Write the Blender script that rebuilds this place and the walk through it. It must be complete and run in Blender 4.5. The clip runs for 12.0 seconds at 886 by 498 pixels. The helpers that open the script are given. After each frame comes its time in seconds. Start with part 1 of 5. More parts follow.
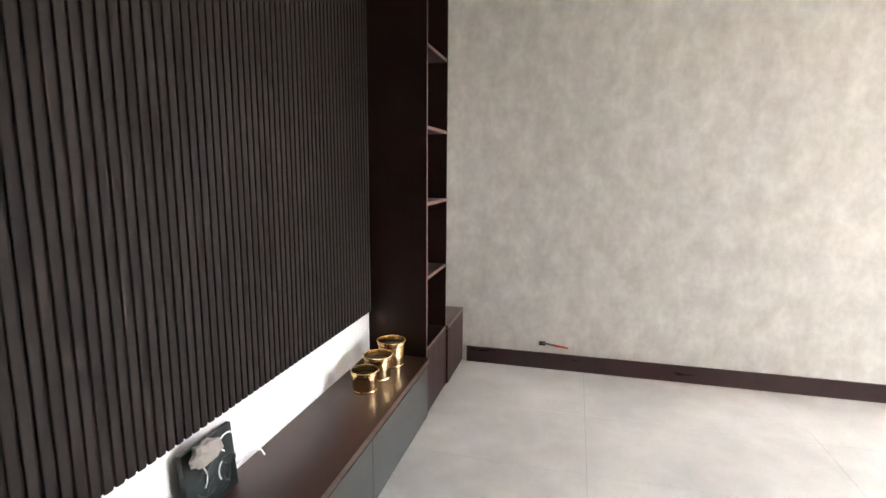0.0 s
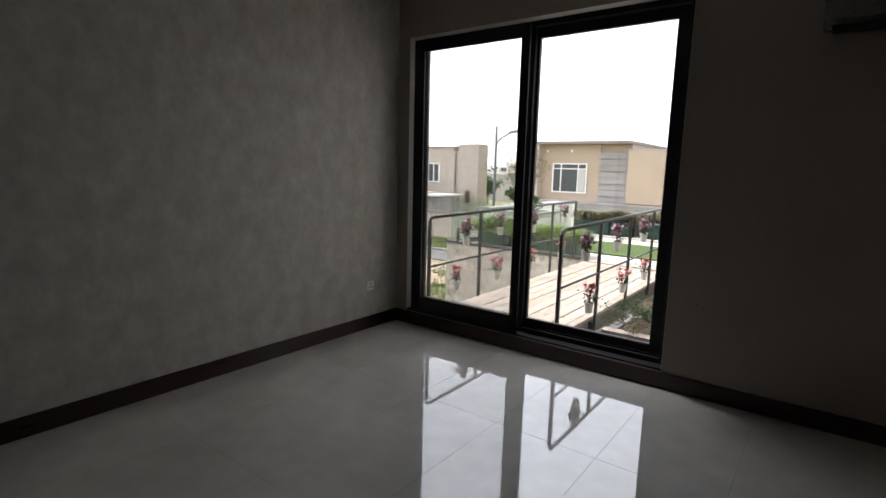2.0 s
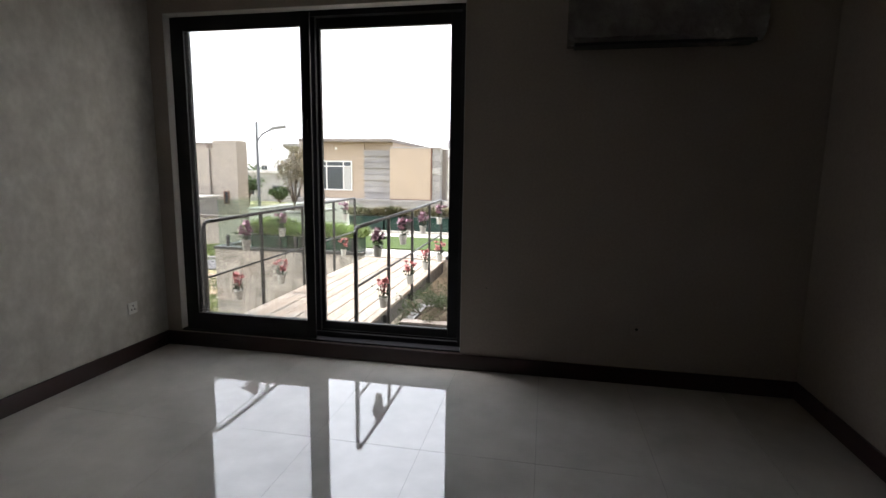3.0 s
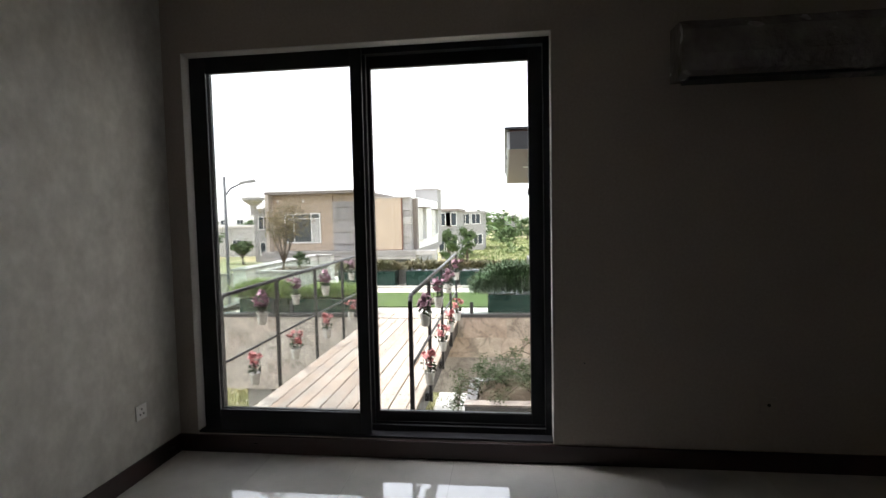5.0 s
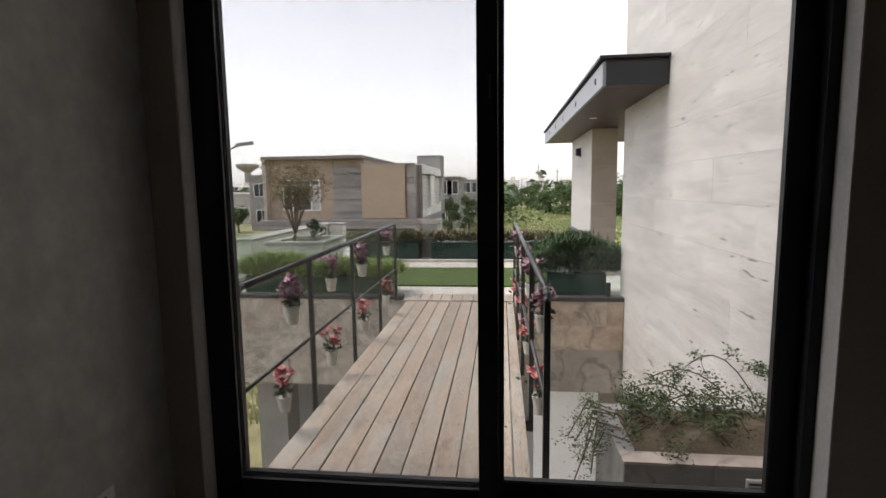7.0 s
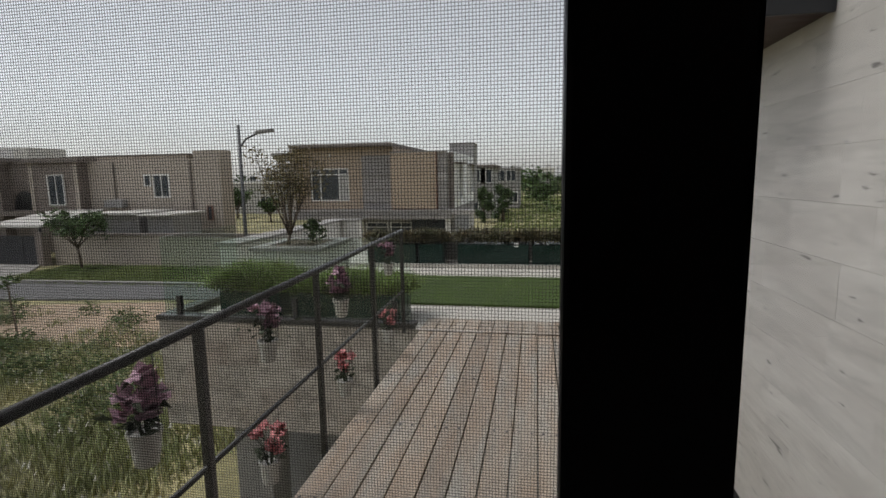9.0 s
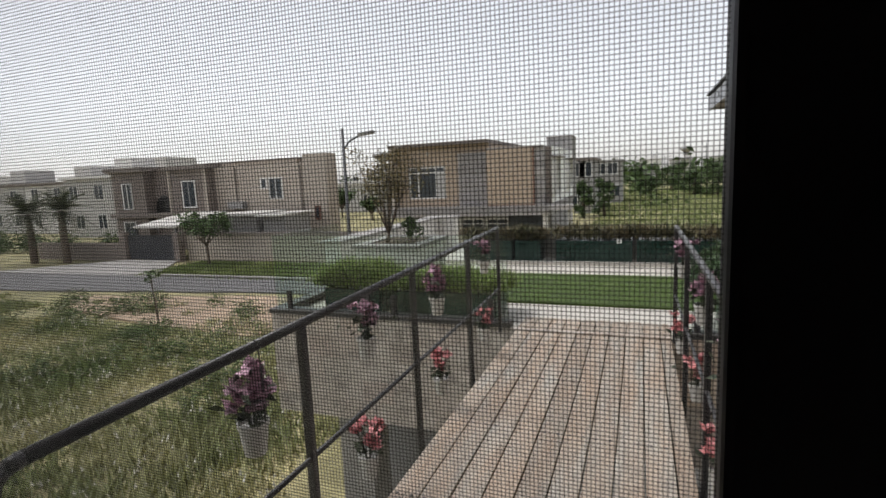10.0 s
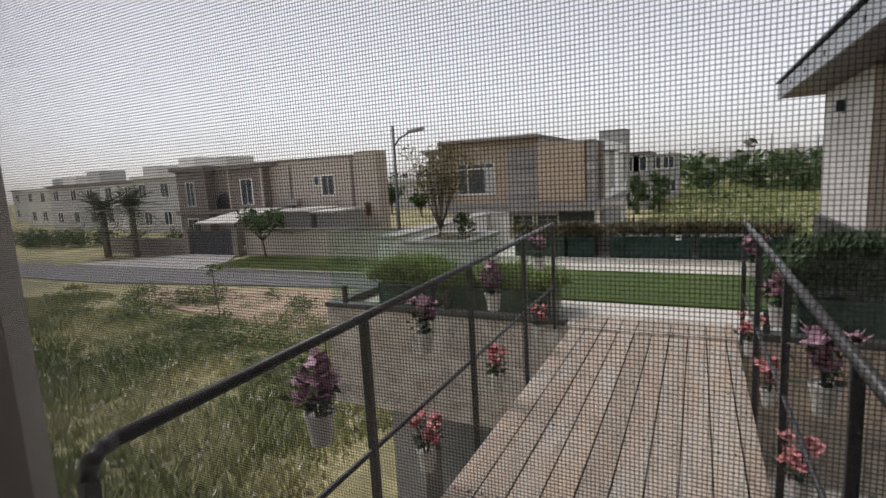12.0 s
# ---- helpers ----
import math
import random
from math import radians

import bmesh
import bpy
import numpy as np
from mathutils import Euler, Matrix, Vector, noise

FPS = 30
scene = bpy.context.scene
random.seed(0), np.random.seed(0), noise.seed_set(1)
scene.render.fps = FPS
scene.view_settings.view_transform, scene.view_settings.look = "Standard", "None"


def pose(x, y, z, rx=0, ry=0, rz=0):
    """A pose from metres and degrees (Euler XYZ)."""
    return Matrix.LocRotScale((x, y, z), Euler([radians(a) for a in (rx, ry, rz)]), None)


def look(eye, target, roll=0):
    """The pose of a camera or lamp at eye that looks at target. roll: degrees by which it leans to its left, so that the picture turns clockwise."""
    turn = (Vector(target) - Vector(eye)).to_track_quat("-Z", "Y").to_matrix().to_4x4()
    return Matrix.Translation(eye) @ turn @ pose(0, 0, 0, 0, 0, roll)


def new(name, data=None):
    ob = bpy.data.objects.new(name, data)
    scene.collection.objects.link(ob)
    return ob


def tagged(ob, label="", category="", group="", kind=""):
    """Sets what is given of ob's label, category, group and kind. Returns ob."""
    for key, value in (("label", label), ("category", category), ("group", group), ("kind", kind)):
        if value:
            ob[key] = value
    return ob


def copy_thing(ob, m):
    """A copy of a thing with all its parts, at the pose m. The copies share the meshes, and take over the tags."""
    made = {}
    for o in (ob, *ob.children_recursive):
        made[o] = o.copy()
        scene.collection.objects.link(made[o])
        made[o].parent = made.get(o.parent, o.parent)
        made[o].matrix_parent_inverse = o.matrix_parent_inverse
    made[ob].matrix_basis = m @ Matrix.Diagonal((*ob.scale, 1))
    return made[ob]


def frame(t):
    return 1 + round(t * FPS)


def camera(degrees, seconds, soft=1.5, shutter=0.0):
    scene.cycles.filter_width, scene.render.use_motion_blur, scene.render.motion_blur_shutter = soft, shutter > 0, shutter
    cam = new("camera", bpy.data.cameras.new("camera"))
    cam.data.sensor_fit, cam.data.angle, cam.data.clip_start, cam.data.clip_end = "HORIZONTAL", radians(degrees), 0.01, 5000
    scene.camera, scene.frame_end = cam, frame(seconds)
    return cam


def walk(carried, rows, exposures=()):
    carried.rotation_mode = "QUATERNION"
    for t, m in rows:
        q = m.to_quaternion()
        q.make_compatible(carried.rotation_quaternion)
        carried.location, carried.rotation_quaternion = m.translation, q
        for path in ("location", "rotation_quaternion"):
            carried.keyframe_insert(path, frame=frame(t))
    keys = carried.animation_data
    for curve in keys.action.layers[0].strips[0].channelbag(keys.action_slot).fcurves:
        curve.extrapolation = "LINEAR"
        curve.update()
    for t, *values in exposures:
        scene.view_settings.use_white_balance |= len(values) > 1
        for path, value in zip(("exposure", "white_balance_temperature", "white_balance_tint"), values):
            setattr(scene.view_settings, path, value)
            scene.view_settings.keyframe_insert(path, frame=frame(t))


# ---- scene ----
cam = camera(81.7, 12.0)
EXPOSURES = [(0, 6.1, 6700, 16), (0.1, 5.8, 6700, 16), (0.2, 5.45, 6750, 16), (0.35, 5.3, 6750, 16), (0.5, 5.15, 6800, 17), (0.7, 4.35, 6800, 17), (1.0, 3.35, 6700, 17), (1.5, 2.4, 6550, 14), (2.0, 2.15, 6500, 13), (2.5, 2.3, 6500, 13), (4.5, 2.5, 6450, 12), (5.5, 2.15, 6450, 11), (6.0, 1.7, 6450, 11), (6.5, 1.25, 6550, 13), (7.2, 1.15, 6700, 16), (8.8, 0.28, 6550, 12), (9.05, 0.22, 6550, 12), (9.5, 0.57, 6600, 13), (10.0, 0.7, 6600, 14), (10.5, 0.58, 6600, 17), (11.0, 0.45, 6600, 17), (11.5, 0.57, 6600, 17), (12.0, 0.55, 6600, 17)]
PATH = [
    (0, (3.508, -3.597, 1.396), (1.595, -4.09, 1.079), 0.4),
    (0.5, (3.456, -3.684, 1.416), (1.485, -3.512, 1.122), 1.0),
    (1, (3.413, -3.76, 1.453), (1.556, -3.086, 1.14), 1.3),
    (1.5, (3.353, -3.686, 1.44), (1.787, -2.483, 1.125), 2.2),
    (2, (3.235, -3.581, 1.442), (2.049, -2.0, 1.136), 1.5),
    (2.5, (3.123, -3.558, 1.431), (2.367, -1.733, 1.117), 1.4),
    (2.7, (3.082, -3.565, 1.431), (2.523, -1.669, 1.119), 1.8),
    (4.3, (2.52, -3.383, 1.468), (2.342, -1.411, 1.19), -0.4),
    (4.5, (2.428, -3.313, 1.482), (2.214, -1.338, 1.252), -0.8),
    (5, (2.165, -3.091, 1.493), (1.921, -1.109, 1.378), -1.2),
    (5.5, (1.969, -2.875, 1.519), (1.738, -0.888, 1.532), -1.4),
    (6, (1.768, -2.529, 1.464), (1.537, -0.542, 1.456), -1.6),
    (6.5, (1.52, -2.171, 1.412), (1.289, -0.19, 1.264), -1.0),
    (7, (1.314, -1.805, 1.414), (1.087, 0.168, 1.179), -0.8),
    (7.2, (1.25, -1.616, 1.385), (1.026, 0.355, 1.134), -1.0),
    (8.8, (1.204, -0.284, 1.45), (1.021, 1.687, 1.163), -1.3),
    (9, (1.217, -0.2, 1.462), (0.861, 1.747, 1.184), -1.0),
    (9.5, (1.222, -0.148, 1.465), (0.597, 1.73, 1.182), -2.0),
    (10, (1.205, -0.141, 1.464), (0.488, 1.705, 1.184), -2.7),
    (10.5, (1.164, -0.136, 1.462), (0.388, 1.686, 1.186), -3.0),
    (11, (1.186, -0.112, 1.471), (0.423, 1.715, 1.19), -3.0),
    (11.5, (1.182, -0.118, 1.474), (0.423, 1.71, 1.192), -3.0),
    (12, (1.156, -0.15, 1.461), (0.268, 1.619, 1.176), -3.2),
]
walk(cam, [(t, look(eye, target, roll)) for t, eye, target, roll in PATH], EXPOSURES)

scene.cycles.sample_clamp_indirect = 8.0

# ---- world and light ----
world = bpy.data.worlds.new("sky")
scene.world = world
world.use_nodes = True
wn, wl = world.node_tree.nodes, world.node_tree.links
sky = wn.new("ShaderNodeTexSky")
sky.sky_type = "NISHITA"
sky.sun_disc = False
sky.sun_elevation, sky.sun_rotation = radians(64), radians(-92)
sky.air_density, sky.dust_density, sky.ozone_density = 1.0, 1.2, 1.0
soften = wn.new("ShaderNodeHueSaturation")
soften.inputs["Saturation"].default_value = 0.20
wl.new(sky.outputs[0], soften.inputs["Color"])
wl.new(soften.outputs[0], wn["Background"].inputs[0])
wn["Background"].inputs[1].default_value = 0.135

sun_data = bpy.data.lights.new("sun", "SUN")
sun_data.energy, sun_data.angle, sun_data.color = 1.45, radians(28), (1.0, 0.98, 0.95)
sun = new("sun", sun_data)
sun.matrix_world = look((-14, -0.8, 29), (0, 0, 0))


# ---- building helpers ----
ORIGIN = {}


def thing(name, at, label, category, group="", kind=""):
    ob = new(name)
    ob.location = at
    ob.empty_display_size = 0.1
    ORIGIN[ob] = Vector(at)
    return tagged(ob, label, category, group, kind)


def part(name, bm, material, parent=None, label="", smooth=False):
    me = bpy.data.meshes.new(name)
    off = ORIGIN.get(parent, Vector((0, 0, 0))) if parent else Vector((0, 0, 0))
    if off.length:
        bmesh.ops.translate(bm, vec=-off, verts=bm.verts)
    bmesh.ops.recalc_face_normals(bm, faces=bm.faces)
    if smooth:
        for f in bm.faces:
            f.smooth = True
    bm.to_mesh(me)
    bm.free()
    me.materials.append(material)
    ob = new(name, me)
    if parent:
        ob.parent = parent
    ORIGIN[ob] = off
    return tagged(ob, label)


def solo(name, bm, material, label, category="", group="", kind="", smooth=False):
    """A thing that is one mesh."""
    ob = part(name, bm, material, None, "", smooth)
    return tagged(ob, label, category, group, kind)


def box(bm, x0, x1, y0, y1, z0, z1, bevel=0.0):
    m = Matrix.Translation(((x0 + x1) / 2, (y0 + y1) / 2, (z0 + z1) / 2)) @ Matrix.Diagonal((abs(x1 - x0), abs(y1 - y0), abs(z1 - z0), 1))
    r = bmesh.ops.create_cube(bm, size=1, matrix=m)
    if bevel:
        edges = {e for v in r["verts"] for e in v.link_edges}
        bmesh.ops.bevel(bm, geom=list(edges), offset=bevel, segments=2, affect="EDGES", profile=0.6)
    return bm


def cube(x0, x1, y0, y1, z0, z1, bevel=0.0):
    return box(bmesh.new(), x0, x1, y0, y1, z0, z1, bevel)


def tube(bm, a, b, r0, r1=None, seg=10):
    a, b = Vector(a), Vector(b)
    d = b - a
    m = Matrix.Translation((a + b) / 2) @ d.to_track_quat("Z", "Y").to_matrix().to_4x4()
    bmesh.ops.create_cone(bm, cap_ends=True, segments=seg, radius1=r0, radius2=r0 if r1 is None else r1, depth=d.length, matrix=m)
    return bm


def bent(bm, pts, r, seg=10):
    """A round bar along points, with balls at its bends."""
    for a, b in zip(pts, pts[1:]):
        tube(bm, a, b, r, r, seg)
    for p in pts[1:-1]:
        bmesh.ops.create_uvsphere(bm, u_segments=seg, v_segments=6, radius=r, matrix=Matrix.Translation(p))
    return bm


def lathe(bm, profile, at=(0, 0, 0), seg=24):
    rings = []
    for r, z in profile:
        rings.append([bm.verts.new((at[0] + r * math.cos(2 * math.pi * i / seg), at[1] + r * math.sin(2 * math.pi * i / seg), at[2] + z)) for i in range(seg)])
    for lo, hi in zip(rings, rings[1:]):
        for i in range(seg):
            bm.faces.new((lo[i], lo[(i + 1) % seg], hi[(i + 1) % seg], hi[i]))
    bm.faces.new(rings[0][::-1])
    bm.faces.new(rings[-1])
    return bm


def leaf_cloud(rng, centres, count, spread, size, flat=0.5):
    """Many small bent leaves round centres, as vertices and faces."""
    verts, faces = [], []
    for _ in range(count):
        c = rng.choice(centres)
        r = c[3] if len(c) > 3 else spread
        p = Vector(c[:3]) + Vector((rng.gauss(0, r), rng.gauss(0, r), rng.gauss(0, r * 0.8)))
        a = Vector((rng.uniform(-1, 1), rng.uniform(-1, 1), rng.uniform(-flat, flat))).normalized()
        b = a.cross(Vector((rng.uniform(-1, 1), rng.uniform(-1, 1), rng.uniform(-1, 1)))).normalized()
        s = size * rng.uniform(0.6, 1.4)
        k = len(verts)
        verts += [p - a * s, p + b * s * 0.45, p + a * s + Vector((0, 0, -0.25 * s)), p - b * s * 0.45]
        faces += [(k, k + 1, k + 2, k + 3)]
    return verts, faces


def raw(name, verts, faces, material, parent=None, label=""):
    me = bpy.data.meshes.new(name)
    off = ORIGIN.get(parent, Vector((0, 0, 0))) if parent else Vector((0, 0, 0))
    me.from_pydata([tuple(Vector(v) - off) for v in verts], [], faces)
    me.materials.append(material)
    ob = new(name, me)
    if parent:
        ob.parent = parent
    ORIGIN[ob] = off
    return tagged(ob, label)


# ---- materials ----
def surf(name, colour, rough=0.5, metal=0.0, var=0.12, scale=3.0, fine=40.0, fvar=0.06, bump=0.1, bdist=0.002, rvar=0.08, per=0.0, island=0.0, stretch=(1, 1, 1), tint=None, spec=0.5, rot=(0, 0, 0), other=None, veins=0.0, vscale=1.5, shift=False, pits=0.0):
    """A surface whose colour varies at two scales, with fine relief."""
    m = bpy.data.materials.new(name)
    m.use_nodes = True
    n, l = m.node_tree.nodes, m.node_tree.links
    b = n["Principled BSDF"]
    b.inputs["Metallic"].default_value = metal
    b.inputs["Specular IOR Level"].default_value = spec
    tc = n.new("ShaderNodeTexCoord")
    mp = n.new("ShaderNodeMapping")
    mp.inputs["Scale"].default_value = stretch
    mp.inputs["Rotation"].default_value = rot
    l.new(tc.outputs["Object"], mp.inputs[0])
    if shift:
        who, far_off = n.new("ShaderNodeObjectInfo"), n.new("ShaderNodeVectorMath")
        far_off.operation, far_off.inputs[1].default_value = "MULTIPLY", (31.0, 17.0, 23.0)
        l.new(who.outputs["Random"], far_off.inputs[0])
        l.new(far_off.outputs[0], mp.inputs["Location"])
    big, small = n.new("ShaderNodeTexNoise"), n.new("ShaderNodeTexNoise")
    big.inputs["Scale"].default_value, big.inputs["Detail"].default_value = scale, 5
    small.inputs["Scale"].default_value, small.inputs["Detail"].default_value = fine, 4
    l.new(mp.outputs[0], big.inputs["Vector"])
    l.new(mp.outputs[0], small.inputs["Vector"])

    def scaled(src, amount, bias=1.0):
        q = n.new("ShaderNodeMapRange")
        q.inputs["From Min"].default_value, q.inputs["From Max"].default_value = 0.3, 0.7
        q.inputs["To Min"].default_value, q.inputs["To Max"].default_value = bias - amount, bias + amount
        l.new(src, q.inputs["Value"])
        return q.outputs[0]

    def times(a, c):
        q = n.new("ShaderNodeMath")
        q.operation = "MULTIPLY"
        l.new(a, q.inputs[0])
        l.new(c, q.inputs[1])
        return q.outputs[0]

    value = times(scaled(big.outputs[0], var), scaled(small.outputs[0], fvar))
    if veins:
        # thin dark lines where a warped noise passes its middle value
        line, ramp = n.new("ShaderNodeTexNoise"), n.new("ShaderNodeMapRange")
        line.inputs["Scale"].default_value, line.inputs["Detail"].default_value = vscale, 7
        line.inputs["Distortion"].default_value = 0.6
        l.new(mp.outputs[0], line.inputs["Vector"])
        diff, mag = n.new("ShaderNodeMath"), n.new("ShaderNodeMath")
        diff.operation, diff.inputs[1].default_value = "SUBTRACT", 0.5
        mag.operation = "ABSOLUTE"
        l.new(line.outputs[0], diff.inputs[0])
        l.new(diff.outputs[0], mag.inputs[0])
        ramp.inputs["From Min"].default_value, ramp.inputs["From Max"].default_value = 0.0, 0.035
        ramp.inputs["To Min"].default_value, ramp.inputs["To Max"].default_value = 1 - veins, 1.0
        l.new(mag.outputs[0], ramp.inputs["Value"])
        value = times(value, ramp.outputs[0])
    if pits:
        # scattered small dark pits with uneven edges
        hole, edge = n.new("ShaderNodeTexNoise"), n.new("ShaderNodeMapRange")
        hole.inputs["Scale"].default_value, hole.inputs["Detail"].default_value = 9.0, 3
        l.new(mp.outputs[0], hole.inputs["Vector"])
        edge.inputs["From Min"].default_value, edge.inputs["From Max"].default_value = 0.672, 0.715
        edge.inputs["To Min"].default_value, edge.inputs["To Max"].default_value = 1.0, 1 - pits
        l.new(hole.outputs[0], edge.inputs["Value"])
        value = times(value, edge.outputs[0])
    if per:
        info = n.new("ShaderNodeObjectInfo")
        q = n.new("ShaderNodeMapRange")
        q.inputs["To Min"].default_value, q.inputs["To Max"].default_value = 1 - per, 1 + per
        l.new(info.outputs["Random"], q.inputs["Value"])
        value = times(value, q.outputs[0])
    if island:
        geo = n.new("ShaderNodeNewGeometry")
        q = n.new("ShaderNodeMapRange")
        q.inputs["To Min"].default_value, q.inputs["To Max"].default_value = 1 - island, 1 + island
        l.new(geo.outputs["Random Per Island"], q.inputs["Value"])
        value = times(value, q.outputs[0])
    mix = n.new("ShaderNodeMix")
    mix.data_type = "RGBA"
    mix.inputs["A"].default_value = (*colour, 1)
    mix.inputs["B"].default_value = (*(tint or colour), 1)
    l.new(scaled(big.outputs[0], 0.5, 0.5), mix.inputs["Factor"])
    shade = mix.outputs["Result"]
    if other:
        info2, pick, mix2 = n.new("ShaderNodeObjectInfo"), n.new("ShaderNodeMath"), n.new("ShaderNodeMix")
        pick.operation, pick.inputs[1].default_value = "POWER", 2.0
        l.new(info2.outputs["Random"], pick.inputs[0])
        mix2.data_type = "RGBA"
        l.new(pick.outputs[0], mix2.inputs["Factor"])
        l.new(shade, mix2.inputs["A"])
        mix2.inputs["B"].default_value = (*other, 1)
        shade = mix2.outputs["Result"]
    vm = n.new("ShaderNodeVectorMath")
    vm.operation = "SCALE"
    l.new(shade, vm.inputs[0])
    l.new(value, vm.inputs["Scale"])
    l.new(vm.outputs[0], b.inputs["Base Color"])
    l.new(scaled(big.outputs[0], rvar, rough), b.inputs["Roughness"])
    if bump:
        bp = n.new("ShaderNodeBump")
        bp.inputs["Strength"].default_value, bp.inputs["Distance"].default_value = bump, bdist
        l.new(small.outputs[0], bp.inputs["Height"])
        l.new(bp.outputs[0], b.inputs["Normal"])
    return m


def pane_glass(name, colour=(0.97, 0.98, 0.98), rough=0.0, alpha=0.08):
    """Clear sheet glass: mostly straight through, with a mirror share by angle."""
    m = bpy.data.materials.new(name)
    m.use_nodes = True
    n, l = m.node_tree.nodes, m.node_tree.links
    n.remove(n["Principled BSDF"])
    t, g, mix = n.new("ShaderNodeBsdfTransparent"), n.new("ShaderNodeBsdfGlossy"), n.new("ShaderNodeMixShader")
    face, power, share = n.new("ShaderNodeLayerWeight"), n.new("ShaderNodeMath"), n.new("ShaderNodeMath")
    power.operation, share.operation = "POWER", "MULTIPLY_ADD"
    power.inputs[1].default_value = 5.0
    share.inputs[1].default_value, share.inputs[2].default_value = 0.9, 0.03
    l.new(face.outputs["Facing"], power.inputs[0])
    l.new(power.outputs[0], share.inputs[0])
    t.inputs[0].default_value = (*colour, 1)
    g.inputs["Roughness"].default_value = rough
    l.new(share.outputs[0], mix.inputs[0])
    l.new(t.outputs[0], mix.inputs[1])
    l.new(g.outputs[0], mix.inputs[2])
    l.new(mix.outputs[0], n["Material Output"].inputs["Surface"])
    return m


def leafy(name, colour, tint, island=0.35, var=0.15, scale=2):
    m = surf(name, colour, rough=0.6, var=var, scale=scale, fine=20, bump=0, island=island, tint=tint, spec=0.3)
    return m


M_PAPER = surf("wallpaper", (0.50, 0.482, 0.446), rough=0.55, var=0.055, scale=8, fine=26, fvar=0.06, bump=0.4, bdist=0.003, tint=(0.59, 0.577, 0.537), stretch=(1, 1, 0.8))
M_PAINT = surf("wall_paint", (0.35, 0.302, 0.262), rough=0.7, var=0.05, scale=2, fine=60, bump=0.15)
M_REVEAL = surf("recess_plaster", (0.58, 0.56, 0.54), rough=0.7, var=0.05, scale=3, fine=60, bump=0.1)
M_CEIL = surf("ceiling_paint", (0.78, 0.77, 0.74), rough=0.8, var=0.03, bump=0.05)
M_WHITE = surf("white_emulsion", (0.83, 0.83, 0.82), rough=0.6, var=0.03, scale=4, fine=50, bump=0.1)
M_TILE = surf("polished_porcelain", (0.625, 0.606, 0.565), rough=0.035, rvar=0.012, var=0.07, scale=1.6, fine=7, fvar=0.05, bump=0.008, bdist=0.004, per=0.02, tint=(0.695, 0.676, 0.635), spec=1.0)
M_TILE.node_tree.nodes["Principled BSDF"].inputs["IOR"].default_value = 1.95
M_GROUT = surf("grout", (0.26, 0.25, 0.23), rough=0.8)
M_SKIRT = surf("dark_skirting", (0.030, 0.011, 0.012), rough=0.35, var=0.15, stretch=(1, 1, 8), fine=60)
M_SLAT = surf("slat_panel", (0.0205, 0.0155, 0.0138), rough=0.65, var=0.12, scale=4, fine=30, stretch=(6, 6, 0.5), bump=0.2, per=0.08, spec=0.15)
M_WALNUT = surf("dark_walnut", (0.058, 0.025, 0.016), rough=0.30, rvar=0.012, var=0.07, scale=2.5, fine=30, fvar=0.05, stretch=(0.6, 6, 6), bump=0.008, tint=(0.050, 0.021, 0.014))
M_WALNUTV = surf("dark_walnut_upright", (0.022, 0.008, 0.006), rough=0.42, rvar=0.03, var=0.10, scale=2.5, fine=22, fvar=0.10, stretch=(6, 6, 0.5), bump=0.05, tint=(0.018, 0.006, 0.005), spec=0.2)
M_EDGE = surf("walnut_edging", (0.16, 0.085, 0.07), rough=0.4, var=0.12)
M_DRAWER = surf("grey_laminate", (0.046, 0.050, 0.046), rough=0.42, rvar=0.02, var=0.04, per=0.03, bump=0.01)
M_BRASS = surf("polished_brass", (0.66, 0.46, 0.24), rough=0.14, metal=1.0, var=0.08, bump=0.03)
M_ALU = surf("black_aluminium", (0.019, 0.019, 0.023), rough=0.5, var=0.15, scale=6, fine=90, bump=0.04, spec=0.2)
M_GLASS = pane_glass("window_glass")
M_MESH = surf("screen_wire", (0.20, 0.20, 0.20), rough=0.5, var=0.1, bump=0)
M_MESH.node_tree.nodes["Principled BSDF"].inputs["Alpha"].default_value = 0.27
M_SOCKET = surf("white_plastic", (0.84, 0.84, 0.82), rough=0.13, var=0.03, bump=0)
M_DARKHOLE = surf("dark_plastic", (0.02, 0.02, 0.02), rough=0.5, bump=0)
M_WRAP = surf("plastic_wrap", (0.17, 0.155, 0.148), rough=0.22, var=0.25, scale=7, fine=18, bump=0.9, bdist=0.02)
M_DECK = surf("weathered_deck", (0.415, 0.312, 0.228), rough=0.7, var=0.20, scale=1.6, fine=22, fvar=0.20, stretch=(6, 1.1, 4), bump=0.3, per=0.15, tint=(0.30, 0.285, 0.25), veins=0.30, vscale=2.6, shift=True)
M_RAIL = surf("rail_paint", (0.032, 0.030, 0.030), rough=0.4, var=0.2, scale=8)
M_POT = surf("white_pot", (0.46, 0.45, 0.42), rough=0.5, var=0.05)
M_PINK = leafy("coral_petals", (0.50, 0.15, 0.16), (0.62, 0.32, 0.31), 0.35)
M_MAUVE = leafy("mauve_petals", (0.26, 0.11, 0.18), (0.50, 0.35, 0.39), 0.4)
M_LEAF = leafy("pot_leaves", (0.045, 0.075, 0.035), (0.07, 0.06, 0.05))
M_FERN = leafy("fine_foliage", (0.15, 0.21, 0.055), (0.22, 0.28, 0.085))
M_HEDGE = leafy("dark_hedge", (0.035, 0.065, 0.024), (0.055, 0.09, 0.034))
M_SHRUB = leafy("shrub_leaves", (0.07, 0.12, 0.035), (0.12, 0.15, 0.06))
M_DRYLEAF = leafy("sparse_tree_leaves", (0.15, 0.135, 0.06), (0.21, 0.155, 0.085))
